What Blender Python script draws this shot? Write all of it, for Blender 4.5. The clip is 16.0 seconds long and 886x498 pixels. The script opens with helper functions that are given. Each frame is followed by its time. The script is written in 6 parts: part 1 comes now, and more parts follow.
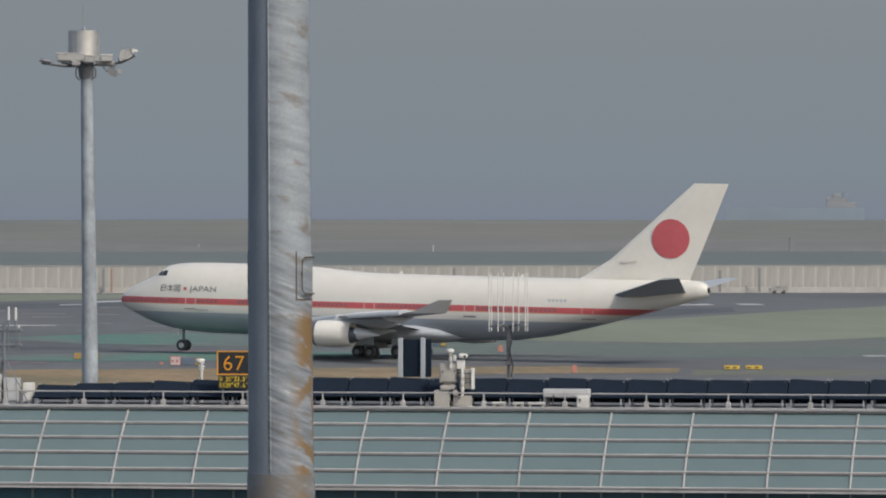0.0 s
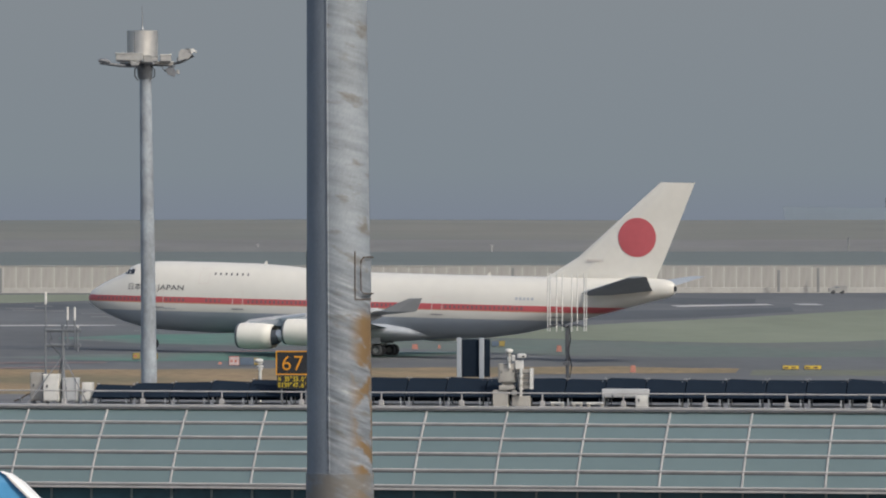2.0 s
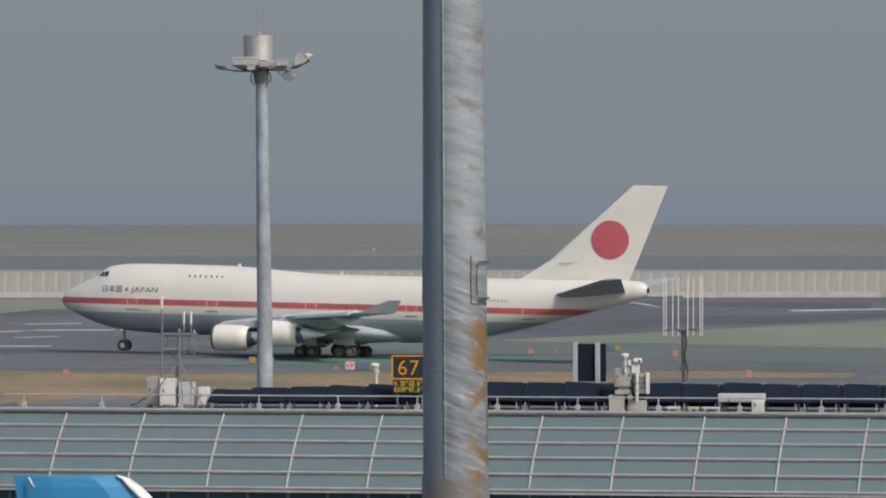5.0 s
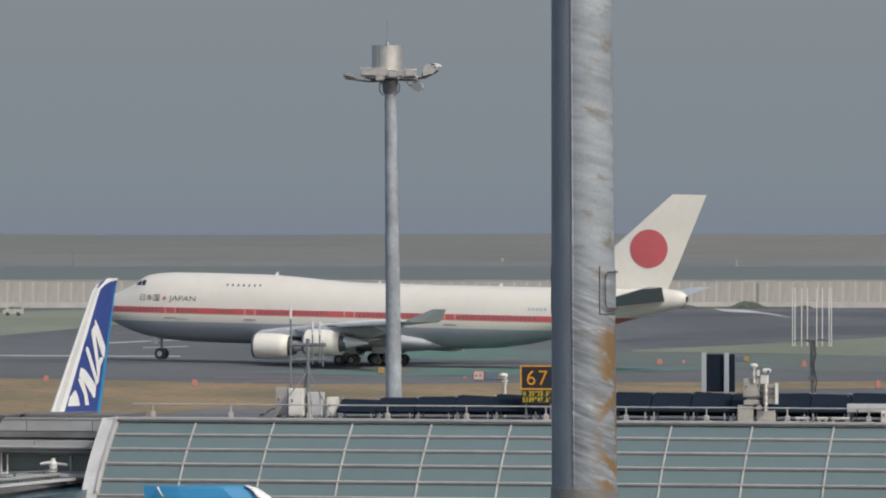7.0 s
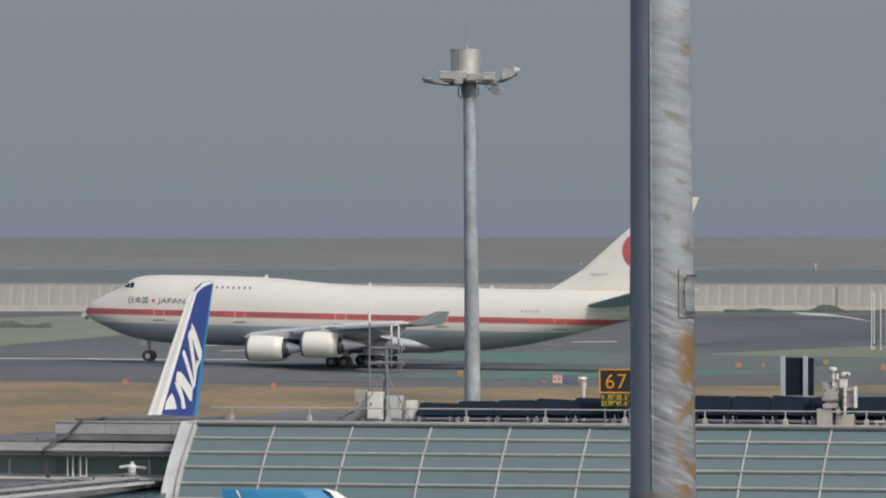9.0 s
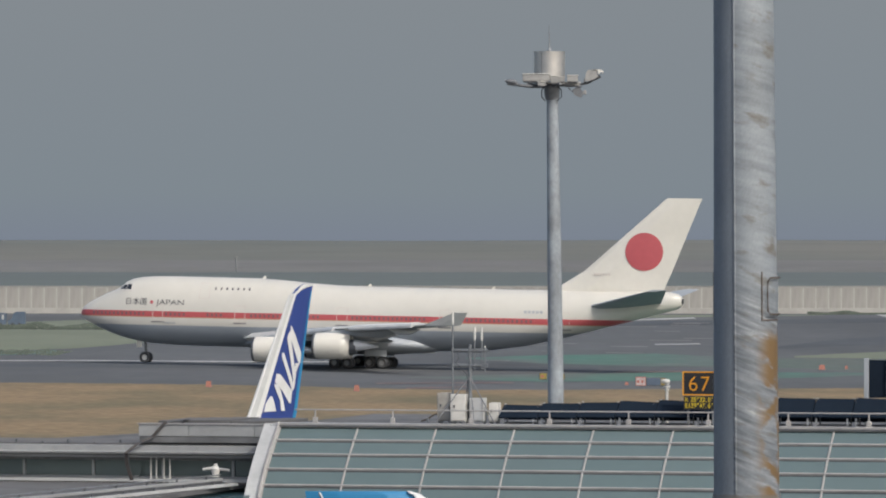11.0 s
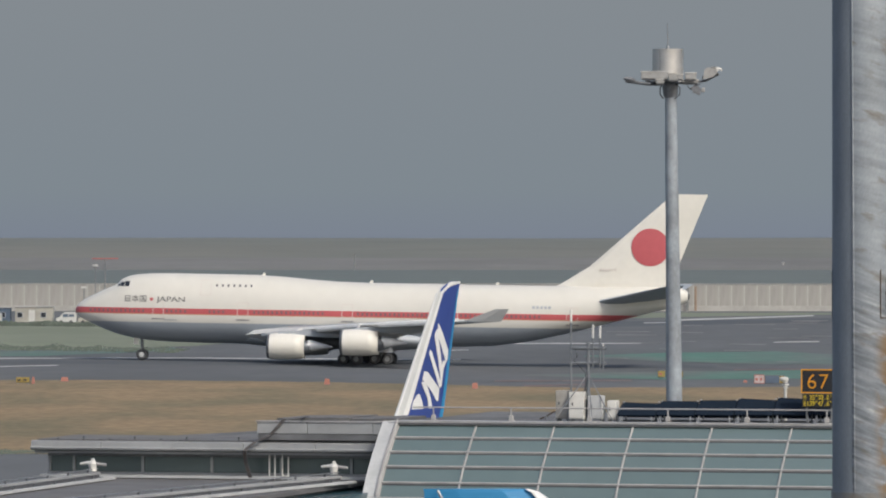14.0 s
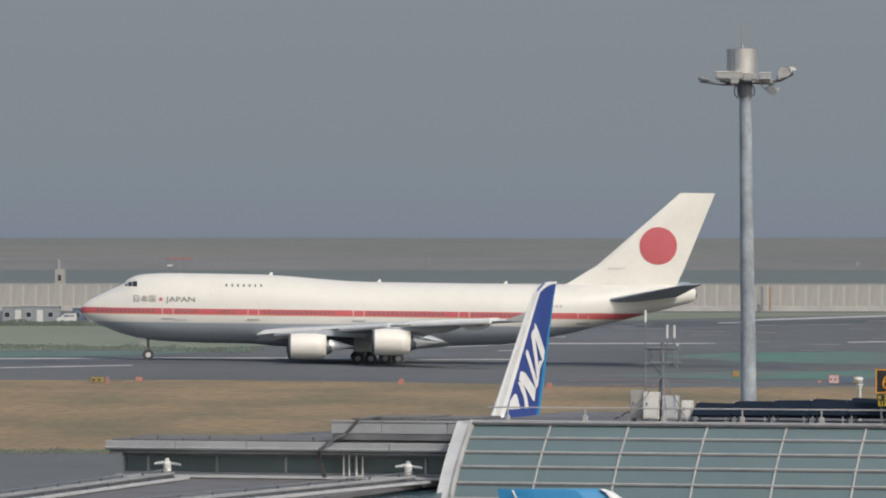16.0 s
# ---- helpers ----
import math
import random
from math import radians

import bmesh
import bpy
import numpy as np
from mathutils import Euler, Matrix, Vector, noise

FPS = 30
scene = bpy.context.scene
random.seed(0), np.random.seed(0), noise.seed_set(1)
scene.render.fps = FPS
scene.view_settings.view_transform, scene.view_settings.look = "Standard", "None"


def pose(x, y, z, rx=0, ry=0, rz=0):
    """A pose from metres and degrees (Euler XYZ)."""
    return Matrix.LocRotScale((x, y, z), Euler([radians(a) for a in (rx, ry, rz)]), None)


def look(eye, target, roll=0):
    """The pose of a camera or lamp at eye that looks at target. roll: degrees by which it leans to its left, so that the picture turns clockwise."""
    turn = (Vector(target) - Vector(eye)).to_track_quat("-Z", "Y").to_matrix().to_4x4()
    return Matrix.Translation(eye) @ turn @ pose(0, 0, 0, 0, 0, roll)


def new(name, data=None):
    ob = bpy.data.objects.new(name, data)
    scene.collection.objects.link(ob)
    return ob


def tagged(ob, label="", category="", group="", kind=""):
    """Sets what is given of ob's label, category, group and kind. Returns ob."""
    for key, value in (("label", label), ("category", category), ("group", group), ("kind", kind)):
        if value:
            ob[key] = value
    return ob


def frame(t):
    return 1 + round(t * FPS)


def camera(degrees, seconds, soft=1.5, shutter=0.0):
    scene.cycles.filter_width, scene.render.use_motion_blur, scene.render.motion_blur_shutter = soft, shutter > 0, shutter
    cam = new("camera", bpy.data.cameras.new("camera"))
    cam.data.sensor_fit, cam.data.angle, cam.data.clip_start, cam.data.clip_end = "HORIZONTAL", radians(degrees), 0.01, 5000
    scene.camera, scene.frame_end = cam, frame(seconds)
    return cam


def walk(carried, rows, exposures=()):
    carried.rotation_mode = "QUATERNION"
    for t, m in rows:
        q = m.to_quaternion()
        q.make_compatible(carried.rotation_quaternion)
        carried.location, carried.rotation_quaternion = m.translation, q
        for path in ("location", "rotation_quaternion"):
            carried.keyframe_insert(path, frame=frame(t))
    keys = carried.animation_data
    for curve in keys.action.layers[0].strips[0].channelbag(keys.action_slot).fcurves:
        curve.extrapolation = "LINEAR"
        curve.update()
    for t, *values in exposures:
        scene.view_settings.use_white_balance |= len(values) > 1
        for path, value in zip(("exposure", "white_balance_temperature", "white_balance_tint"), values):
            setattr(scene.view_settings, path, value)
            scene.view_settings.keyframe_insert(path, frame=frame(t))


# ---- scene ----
EYE_Z = 15.36
cam = camera(8.008, 16.0, soft=2.0)
# seconds, pan to the right and tilt in degrees
PAN = [(0, 3.2445, -0.3566), (0.5, 3.0889, -0.3489), (1, 2.9323, -0.3566), (1.5, 2.7996, -0.3566), (2, 2.7134, -0.3566), (2.5, 2.6118, -0.3566), (3, 2.4709, -0.3489), (3.5, 2.2753, -0.3407), (4, 2.0255, -0.3330), (6.5, 0.9136, -0.2548), (7, 0.4988, -0.2236), (7.5, 0.2635, -0.2077), (8, 0.0757, -0.1923), (8.5, -0.0578, -0.1842), (9, -0.2143, -0.1918), (11.5, -1.1151, -0.1688), (12, -1.2322, -0.1765), (12.5, -1.3733, -0.1842), (13, -1.5691, -0.1918), (13.5, -1.7884, -0.1918), (14, -2.0388, -0.1923), (14.5, -2.2416, -0.1923), (15, -2.3825, -0.1923), (15.5, -2.5628, -0.1923), (16, -2.7113, -0.1923)]
walk(cam, [(t, pose(0, 0, EYE_Z, 90 + p, 0, -y)) for t, y, p in PAN])

# ---- light ----
SUN_ELEV, SUN_SIDE = radians(44), radians(38)
sun_way = Vector((math.sin(SUN_SIDE) * math.cos(SUN_ELEV), -math.cos(SUN_SIDE) * math.cos(SUN_ELEV), math.sin(SUN_ELEV)))
world = bpy.data.worlds.new("hazy_daylight")
scene.world = world
world.use_nodes = True
wn = world.node_tree.nodes
sky = wn.new("ShaderNodeTexSky")
sky.sky_type, sky.sun_disc = "NISHITA", False
sky.sun_elevation, sky.sun_rotation = SUN_ELEV, math.atan2(sun_way.x, sun_way.y)
sky.dust_density, sky.air_density = 4.0, 1.0
wn["Background"].inputs["Strength"].default_value = 0.138
world.node_tree.links.new(sky.outputs[0], wn["Background"].inputs["Color"])
sun_data = bpy.data.lights.new("sun", "SUN")
sun_data.energy, sun_data.angle, sun_data.color = 2.03, radians(0.6), (0.985, 0.965, 0.89)
sun = new("sun", sun_data)
sun.matrix_world = look(sun_way * 100, (0, 0, 0))
scene.view_settings.exposure = 0.0


# ---- materials ----
def material(name, colour, rough=0.6, metal=0.0, vary=0.12, scale=1.0, fine=8.0, bump=0.0, second=None, stretch=(1, 1, 1), spread=(0.35, 0.65)):
    """A surface with broad stains and fine grain; scale and fine are patches per metre."""
    m = bpy.data.materials.new(name)
    m.use_nodes = True
    n, l = m.node_tree.nodes, m.node_tree.links
    b = n["Principled BSDF"]
    b.inputs["Roughness"].default_value, b.inputs["Metallic"].default_value = rough, metal
    co, mp = n.new("ShaderNodeTexCoord"), n.new("ShaderNodeMapping")
    mp.inputs["Scale"].default_value = stretch
    l.new(co.outputs["Object"], mp.inputs["Vector"])
    big, small = n.new("ShaderNodeTexNoise"), n.new("ShaderNodeTexNoise")
    big.inputs["Scale"].default_value, big.inputs["Detail"].default_value = scale, 4
    small.inputs["Scale"].default_value, small.inputs["Detail"].default_value = fine, 3
    for t in (big, small):
        l.new(mp.outputs[0], t.inputs["Vector"])
    ramp = n.new("ShaderNodeValToRGB")
    c2 = second or tuple(c * (1 - 2.2 * vary) for c in colour)
    ramp.color_ramp.elements[0].position, ramp.color_ramp.elements[1].position = spread
    ramp.color_ramp.elements[0].color, ramp.color_ramp.elements[1].color = (*c2, 1), (*colour, 1)
    l.new(big.outputs["Fac"], ramp.inputs["Fac"])
    mix = n.new("ShaderNodeMix")
    mix.data_type, mix.blend_type = "RGBA", "MULTIPLY"
    mix.inputs["Factor"].default_value = min(1, vary * 3)
    l.new(ramp.outputs["Color"], mix.inputs["A"])
    g = n.new("ShaderNodeMapRange")
    g.inputs["From Min"].default_value, g.inputs["From Max"].default_value, g.inputs["To Min"].default_value = 0.3, 0.7, 0.6
    l.new(small.outputs["Fac"], g.inputs["Value"])
    l.new(g.outputs[0], mix.inputs["B"])
    l.new(mix.outputs["Result"], b.inputs["Base Color"])
    if bump:
        bp = n.new("ShaderNodeBump")
        bp.inputs["Distance"].default_value = bump
        l.new(small.outputs["Fac"], bp.inputs["Height"])
        l.new(bp.outputs[0], b.inputs["Normal"])
    return m


# worn asphalt, its base lifted to carry the distance haze
ASPHALT = material("worn_hazed_asphalt", (0.118, 0.125, 0.13), 0.9, vary=0.12, scale=0.03, fine=0.3, stretch=(1, 0.25, 1))
ASPHALT_DARK = material("dark_asphalt", (0.08, 0.089, 0.098), 0.9, vary=0.1, scale=0.05, fine=0.4, stretch=(1, 0.25, 1))
DRY_GRASS = material("dry_grass", (0.29, 0.205, 0.112), 0.95, vary=0.28, scale=0.075, fine=0.9, second=(0.175, 0.145, 0.08), stretch=(1.0, 0.45, 1), spread=(0.34, 0.62))
GREEN_GRASS = material("pale_green_grass", (0.19, 0.212, 0.155), 0.95, vary=0.07, scale=0.03, fine=0.3, second=(0.155, 0.175, 0.125), stretch=(1, 0.3, 1))
VERGE = material("sparse_green_verge", (0.145, 0.155, 0.105), 0.95, vary=0.2, scale=0.08, fine=0.6, second=(0.125, 0.132, 0.12), stretch=(1, 0.4, 1))
SHOULDER = material("green_shoulder_paint", (0.1, 0.138, 0.115), 0.9, vary=0.12, scale=0.05, fine=0.5, second=(0.12, 0.13, 0.12), stretch=(1, 0.3, 1))
TEAL = material("teal_paint", (0.075, 0.178, 0.14), 0.9, vary=0.14, scale=0.04, fine=0.4, second=(0.125, 0.14, 0.135), stretch=(1, 0.3, 1))
LINE_WHITE = material("worn_white_line", (0.6, 0.59, 0.57), 0.8, vary=0.2, scale=0.15, fine=1.5, second=(0.38, 0.38, 0.37))
LINE_PINK = material("worn_red_line", (0.23, 0.155, 0.145), 0.8, vary=0.15, scale=0.3, fine=3)
WORN = material("faint_worn_paint", (0.26, 0.255, 0.25), 0.85, vary=0.2, scale=0.2, fine=1.5, second=(0.15, 0.15, 0.15))
CONCRETE = material("pale_concrete", (0.395, 0.385, 0.36), 0.9, vary=0.09, scale=0.35, fine=1.6, stretch=(1, 1, 0.12))
CONCRETE_DARK = material("joint_concrete", (0.44, 0.43, 0.405), 0.9, vary=0.08, scale=0.25, fine=2.0)
SEA = material("grey_green_sea", (0.125, 0.145, 0.138), 0.7, vary=0.05, scale=0.02, fine=0.2)
# bank and shore colours are greyed to carry the distance haze
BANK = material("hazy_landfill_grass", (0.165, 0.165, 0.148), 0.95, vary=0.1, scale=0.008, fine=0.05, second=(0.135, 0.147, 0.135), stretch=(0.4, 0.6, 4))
SHORE = material("hazy_shore_stone", (0.168, 0.168, 0.164), 0.95, vary=0.08, scale=0.01, fine=0.08)


def part(name, bm, mat, parent=None, label="", smooth=False):
    """Links a bmesh as one mesh object, under a thing or a part."""
    me = bpy.data.meshes.new(name)
    if smooth:
        for f in bm.faces:
            f.smooth = True
    bm.to_mesh(me)
    bm.free()
    for m in mat if isinstance(mat, (list, tuple)) else [mat]:
        me.materials.append(m)
    ob = new(name, me)
    ob.parent = parent
    return tagged(ob, label) if label else ob


def thing(name, x, y, z, label, category, group="", rz=0):
    e = new(name)
    e.empty_display_size = 0.5
    e.matrix_world = pose(x, y, z, 0, 0, rz)
    return tagged(e, label, category, group)


def box(bm, x0, x1, y0, y1, z0, z1, bevel=0.0):
    v = [bm.verts.new((x, y, z)) for x in (x0, x1) for y in (y0, y1) for z in (z0, z1)]
    fs = [bm.faces.new([v[i] for i in q]) for q in ((0, 1, 3, 2), (4, 6, 7, 5), (0, 4, 5, 1), (2, 3, 7, 6), (0, 2, 6, 4), (1, 5, 7, 3))]
    if bevel:
        es = list({e for f in fs for e in f.edges})
        bmesh.ops.bevel(bm, geom=es, offset=bevel, segments=1, affect="EDGES")
    return bm


def tube(bm, points, radii, n=12, caps=True):
    """A round bar through points with the radii given."""
    points = [Vector(p) for p in points]
    if not isinstance(radii, (list, tuple)):
        radii = [radii] * len(points)
    rings = []
    for i, p in enumerate(points):
        d = (points[min(i + 1, len(points) - 1)] - points[max(i - 1, 0)]).normalized()
        a = d.orthogonal().normalized() if abs(d.z) < 0.99 else Vector((1, 0, 0))
        a = (a - d * a.dot(d)).normalized()
        b = d.cross(a)
        rings.append([bm.verts.new(p + radii[i] * (math.cos(2 * math.pi * k / n) * a + math.sin(2 * math.pi * k / n) * b)) for k in range(n)])
    for r, s in zip(rings, rings[1:]):
        for k in range(n):
            bm.faces.new((r[k], r[(k + 1) % n], s[(k + 1) % n], s[k]))
    if caps:
        for f in (bm.faces.new(rings[0][::-1]), bm.faces.new(rings[-1])):
            for e in f.edges:
                e.smooth = False
    return bm


def loft(bm, rings, close=True, caps=True):
    vs = [[bm.verts.new(p) for p in r] for r in rings]
    n = len(vs[0])
    for r, s in zip(vs, vs[1:]):
        for k in range(n if close else n - 1):
            bm.faces.new((r[k], r[(k + 1) % n], s[(k + 1) % n], s[k]))
    if caps:
        for f in (bm.faces.new(vs[0][::-1]), bm.faces.new(vs[-1])):
            for e in f.edges:
                e.smooth = False
    return bm


def finish(bm):
    bmesh.ops.recalc_face_normals(bm, faces=bm.faces[:])
    return bm


# ---- the ground: flat by the terminal, a slight fall across the taxiways ----
def fall(x, y):
    k = min(1, max(0, (y - 430) / 170))
    k = k * k * (3 - 2 * k)
    far = 1 - min(1, max(0, (y - 800) / 250))
    return -0.01415 * max(-85, min(75, x + 20)) * k * far


def stripe(name, points, width, mat, lift, label):
    """A painted line on the pavement through points (x, y)."""
    bm = bmesh.new()
    vs = []
    pts = []
    for (xa, ya), (xb, yb) in zip(points, points[1:]):
        for j in range(16):
            pts.append((xa + (xb - xa) * j / 16, ya + (yb - ya) * j / 16))
    pts.append(points[-1])
    for x, y in pts:
        vs.append([bm.verts.new((x, y - width / 2, fall(x, y) + lift)), bm.verts.new((x, y + width / 2, fall(x, y) + lift))])
    for r, s in zip(vs, vs[1:]):
        bm.faces.new((r[0], s[0], s[1], r[1]))
    return tagged(part(name, finish(bm), mat), label, "pavement marking", kind="structure")


bm = bmesh.new()
xs = [-2500, -900, -400, -200] + list(range(-140, 141, 5)) + [200, 400, 900, 2500]
ys = [-300, -50, 100, 250, 400] + list(range(430, 610, 15)) + list(range(625, 1051, 25)) + [1130, 1178]
vs = [[bm.verts.new((x, y, fall(x, y))) for x in xs] for y in ys]
for r, s in zip(vs, vs[1:]):
    for i in range(len(xs) - 1):
        bm.faces.new((r[i], r[i + 1], s[i + 1], s[i]))
for f in bm.faces:
    f.smooth = True
tagged(part("ground", finish(bm), ASPHALT), "wide worn grey asphalt of the airfield", "airfield ground", kind="structure")


def field(name, near, far, mat, lift, label, category):
    """A ground covering between a near and a far edge, each a row of (x, y) of one length."""
    bm = bmesh.new()
    cols = []
    for (n0, n1), (f0, f1) in zip(zip(near, near[1:]), zip(far, far[1:])):
        for j in range(8):
            k = j / 8
            cols.append((Vector(n0).lerp(Vector(n1), k), Vector(f0).lerp(Vector(f1), k)))
    cols.append((Vector(near[-1]), Vector(far[-1])))
    vs = []
    for i, (a, b) in enumerate(cols):
        col = []
        for j in range(13):
            p = a.lerp(b, j / 12)
            wob = 2.5 * noise.noise((i * 0.7, j * 5.0, len(name))) if j in (0, 12) else 0
            col.append(bm.verts.new((p.x, p.y + wob, fall(p.x, p.y) + lift)))
        vs.append(col)
    for r, s in zip(vs, vs[1:]):
        for j in range(12):
            bm.faces.new((r[j], s[j], s[j + 1], r[j + 1]))
    return tagged(part(name, finish(bm), mat, smooth=True), label, category, kind="structure")


field("dry_grass_field", [(-54.1, 428.4), (-23.4, 427.3), (-0.6, 484.5), (24.4, 562.9), (36.0, 618.0), (48.0, 629.0), (59.5, 634.0)], [(-76.1, 602.9), (-50.4, 617.9), (-34.0, 620.6), (-8.2, 613.2), (27.6, 641.0), (48.5, 657.0), (61.5, 651.0)], DRY_GRASS, 0.022, "dry straw-coloured grass between the taxiways", "grass")
field("grass_verge", [(59.9, 624.0), (69.6, 621.5), (78.5, 621.0), (96.0, 621.0)], [(62.4, 646.0), (72.3, 645.5), (81.6, 645.0), (99.0, 645.0)], VERGE, 0.022, "thin greenish grass verge beside the taxiway", "grass")
field("grass_strip", [(-90.3, 736.0), (-71.8, 756.3), (-58.9, 791.3), (-47.6, 898.0), (-35.3, 1018.5), (8.4, 1098.5), (49.4, 1138.5)], [(-118.3, 964.4), (-101.3, 966.1), (-94.4, 1043.2), (-59.8, 1127.3), (-39.7, 1146.1), (8.8, 1146.1), (49.7, 1146.1)], GREEN_GRASS, 0.022, "dull green grass along the sea wall", "grass")
field("grass_triangle", [(30.8, 798.2), (51.4, 798.6), (59.8, 787.3), (75.1, 774.1), (87.6, 784.0), (102.2, 806.7), (117.2, 827.7)], [(31.2, 808.1), (55.8, 866.5), (67.7, 890.9), (86.7, 924.3), (108.7, 972.9), (127.7, 1008.2), (146.8, 1036.5)], GREEN_GRASS, 0.022, "pale green mown grass wedge beside the taxiway", "grass")
field("green_shoulder", [(5.6, 735.0), (28.3, 734.6), (45.4, 705.3), (67.9, 700.4), (88.7, 700.4), (99.2, 700.4)], [(6.0, 777.4), (30.6, 794.6), (51.2, 794.9), (74.7, 770.8), (101.8, 803.8), (116.8, 824.7)], SHOULDER, 0.016, "dull green painted taxiway shoulder", "pavement")
field("teal_shoulder", [(-10.1, 759.4), (-0.9, 739.9), (12.2, 733.2), (25.8, 748.3)], [(-10.2, 766.0), (-1.0, 789.9), (13.5, 810.2), (27.1, 785.2)], TEAL, 0.028, "teal painted taxiway shoulder", "pavement")
field("teal_shoulder", [(-14.9, 658.2), (-0.8, 651.8), (17.0, 667.3), (36.9, 705.6)], [(-15.0, 663.2), (-0.9, 687.6), (18.1, 707.7), (37.5, 717.1)], TEAL, 0.028, "teal painted taxiway shoulder, worn", "pavement")
field("teal_shoulder", [(-86.0, 700.7), (-71.6, 719.9), (-59.2, 758.6)], [(-89.5, 729.9), (-74.4, 747.6), (-60.8, 778.8)], TEAL, 0.028, "thin teal painted shoulder beside the grass", "pavement")
field("dark_pavement", [(-84.6, 669.7), (-56.0, 685.6), (-31.8, 692.8), (5.4, 708.2)], [(-86.5, 685.4), (-57.3, 702.1), (-32.8, 715.5), (5.6, 722.8)], ASPHALT_DARK, 0.01, "darker asphalt wheel track of the taxiway", "pavement")
field("dark_pavement", [(-51.2, 934.7), (-13.0, 976.0), (17.0, 1024.0), (64.8, 1058.0), (99.1, 1022.1)], [(-53.5, 976.3), (-13.7, 1033.0), (17.7, 1064.6), (68.2, 1112.8), (105.2, 1084.7)], ASPHALT_DARK, 0.01, "darker asphalt strip of the far taxiway", "pavement")
field("dark_pavement", [(30.0, 846.0), (40.3, 872.0), (46.7, 882.0), (57.5, 900.0), (81.0, 927.0), (100.0, 970.0)], [(30.5, 862.0), (42.5, 920.0), (49.9, 940.0), (62.3, 972.0), (86.0, 985.0), (103.0, 1003.0)], ASPHALT_DARK, 0.01, "darker asphalt strip beyond the grass wedge", "pavement")
for pts, w in (([(-87.0, 691.0), (-73.1, 705.0), (-63.9, 713.0), (-52.6, 721.0), (-34.5, 727.0), (-24.0, 733.0)], 5.0), ([(-37.5, 799.0), (-28.8, 832.0), (-3.7, 850.9)], 7), ([(1.5, 1051.5), (25.3, 1105.6)], 16), ([(59.2, 1134.8), (64.4, 1108.0), (66.3, 1053.0)], 42), ([(85.2, 1012.8), (102.0, 1026.9)], 14),
               ([(106.4, 1026.9), (110.1, 1026.9)], 14), ([(-81.4, 645.1), (-65.2, 674.0)], 4), ([(14.4, 868.7), (20.8, 875.7)], 7), ([(-4.0, 1022.0), (1.5, 1028.2)], 9),
               ([(-32.4, 877.0), (-24.8, 886.0)], 7), ([(87.3, 705.7), (89.9, 705.7)], 6), ([(-30.2, 779.6), (-25.0, 790.6)], 5)):
    stripe("white_marking", pts, w, LINE_WHITE, 0.034, "worn white painted marking on the asphalt")
for pts, w in (([(-17.4, 634.9), (-3.7, 645.3)], 4), ([(-14.0, 616.5), (-8.1, 626.5)], 4), ([(7.3, 700.9), (15.6, 709.0)], 4)):
    stripe("red_marking", pts, w, LINE_PINK, 0.034, "faded red painted marking on the asphalt")
for i in range(26):
    x, y = -38 + 64 * random.random(), 720 + 330 * random.random()
    w = (1.5 + 4 * random.random()) * y / 800
    stripe("worn_patch", [(x, y), (x + w, y + random.uniform(-2, 2))], 3.5 * (y / 750) ** 2, WORN, 0.04, "small worn paint patch on the asphalt")

# ---- airliner ----
WHITE_PAINT = material("warm_white_paint", (0.73, 0.705, 0.64), 0.38, vary=0.03, scale=0.2, fine=1.5)
STABILISER_GREY = material("blue_grey_tailplane_skin", (0.34, 0.375, 0.41), 0.65, vary=0.06, scale=0.3, fine=2)
WINGLET_GREY = material("pale_winglet_paint", (0.6, 0.61, 0.61), 0.4, vary=0.05, scale=0.3, fine=2)
GREY_PAINT = material("light_grey_paint", (0.4, 0.43, 0.465), 0.4, vary=0.05, scale=0.3, fine=2)
WING_GREY = material("grey_wing_skin", (0.26, 0.285, 0.315), 0.4, vary=0.06, scale=0.3, fine=2)
RED_PAINT = material("dull_red_paint", (0.5, 0.105, 0.12), 0.45, vary=0.04, scale=0.3, fine=2)
DARK_TRIM = material("dark_trim", (0.03, 0.032, 0.038), 0.5, vary=0.05)
WINDOW_DARK = material("dark_window_glass", (0.035, 0.04, 0.05), 0.12, vary=0.02)
CABIN_WINDOW = material("cabin_window", (0.2, 0.12, 0.13), 0.3, vary=0.04, scale=2)
GREY_WINDOW = material("grey_window", (0.09, 0.09, 0.1), 0.3, vary=0.03)
CHROME = material("polished_metal", (0.92, 0.92, 0.92), 0.42, metal=0.25, vary=0.05)
LIP_GREY = material("dark_lip_metal", (0.13, 0.145, 0.165), 0.4, metal=0.3, vary=0.05)
HUB_PALE = material("pale_hub_paint", (0.6, 0.61, 0.6), 0.45, vary=0.08, scale=3)
LETTER = material("dark_grey_lettering", (0.05, 0.05, 0.058), 0.5, vary=0.05)
STEEL = material("grey_steel", (0.3, 0.31, 0.32), 0.45, metal=0.6, vary=0.1, scale=2)
# tyre black lifted towards blue-grey, distance haze mixed into the colour
TYRE = material("hazed_black_tyre", (0.07, 0.073, 0.08), 0.9, vary=0.1, scale=3)
SLAT = material("pale_slat_paint", (0.78, 0.775, 0.75), 0.4, vary=0.04)
PALE_LINE = material("pale_outline", (0.62, 0.57, 0.53), 0.6, vary=0.03)


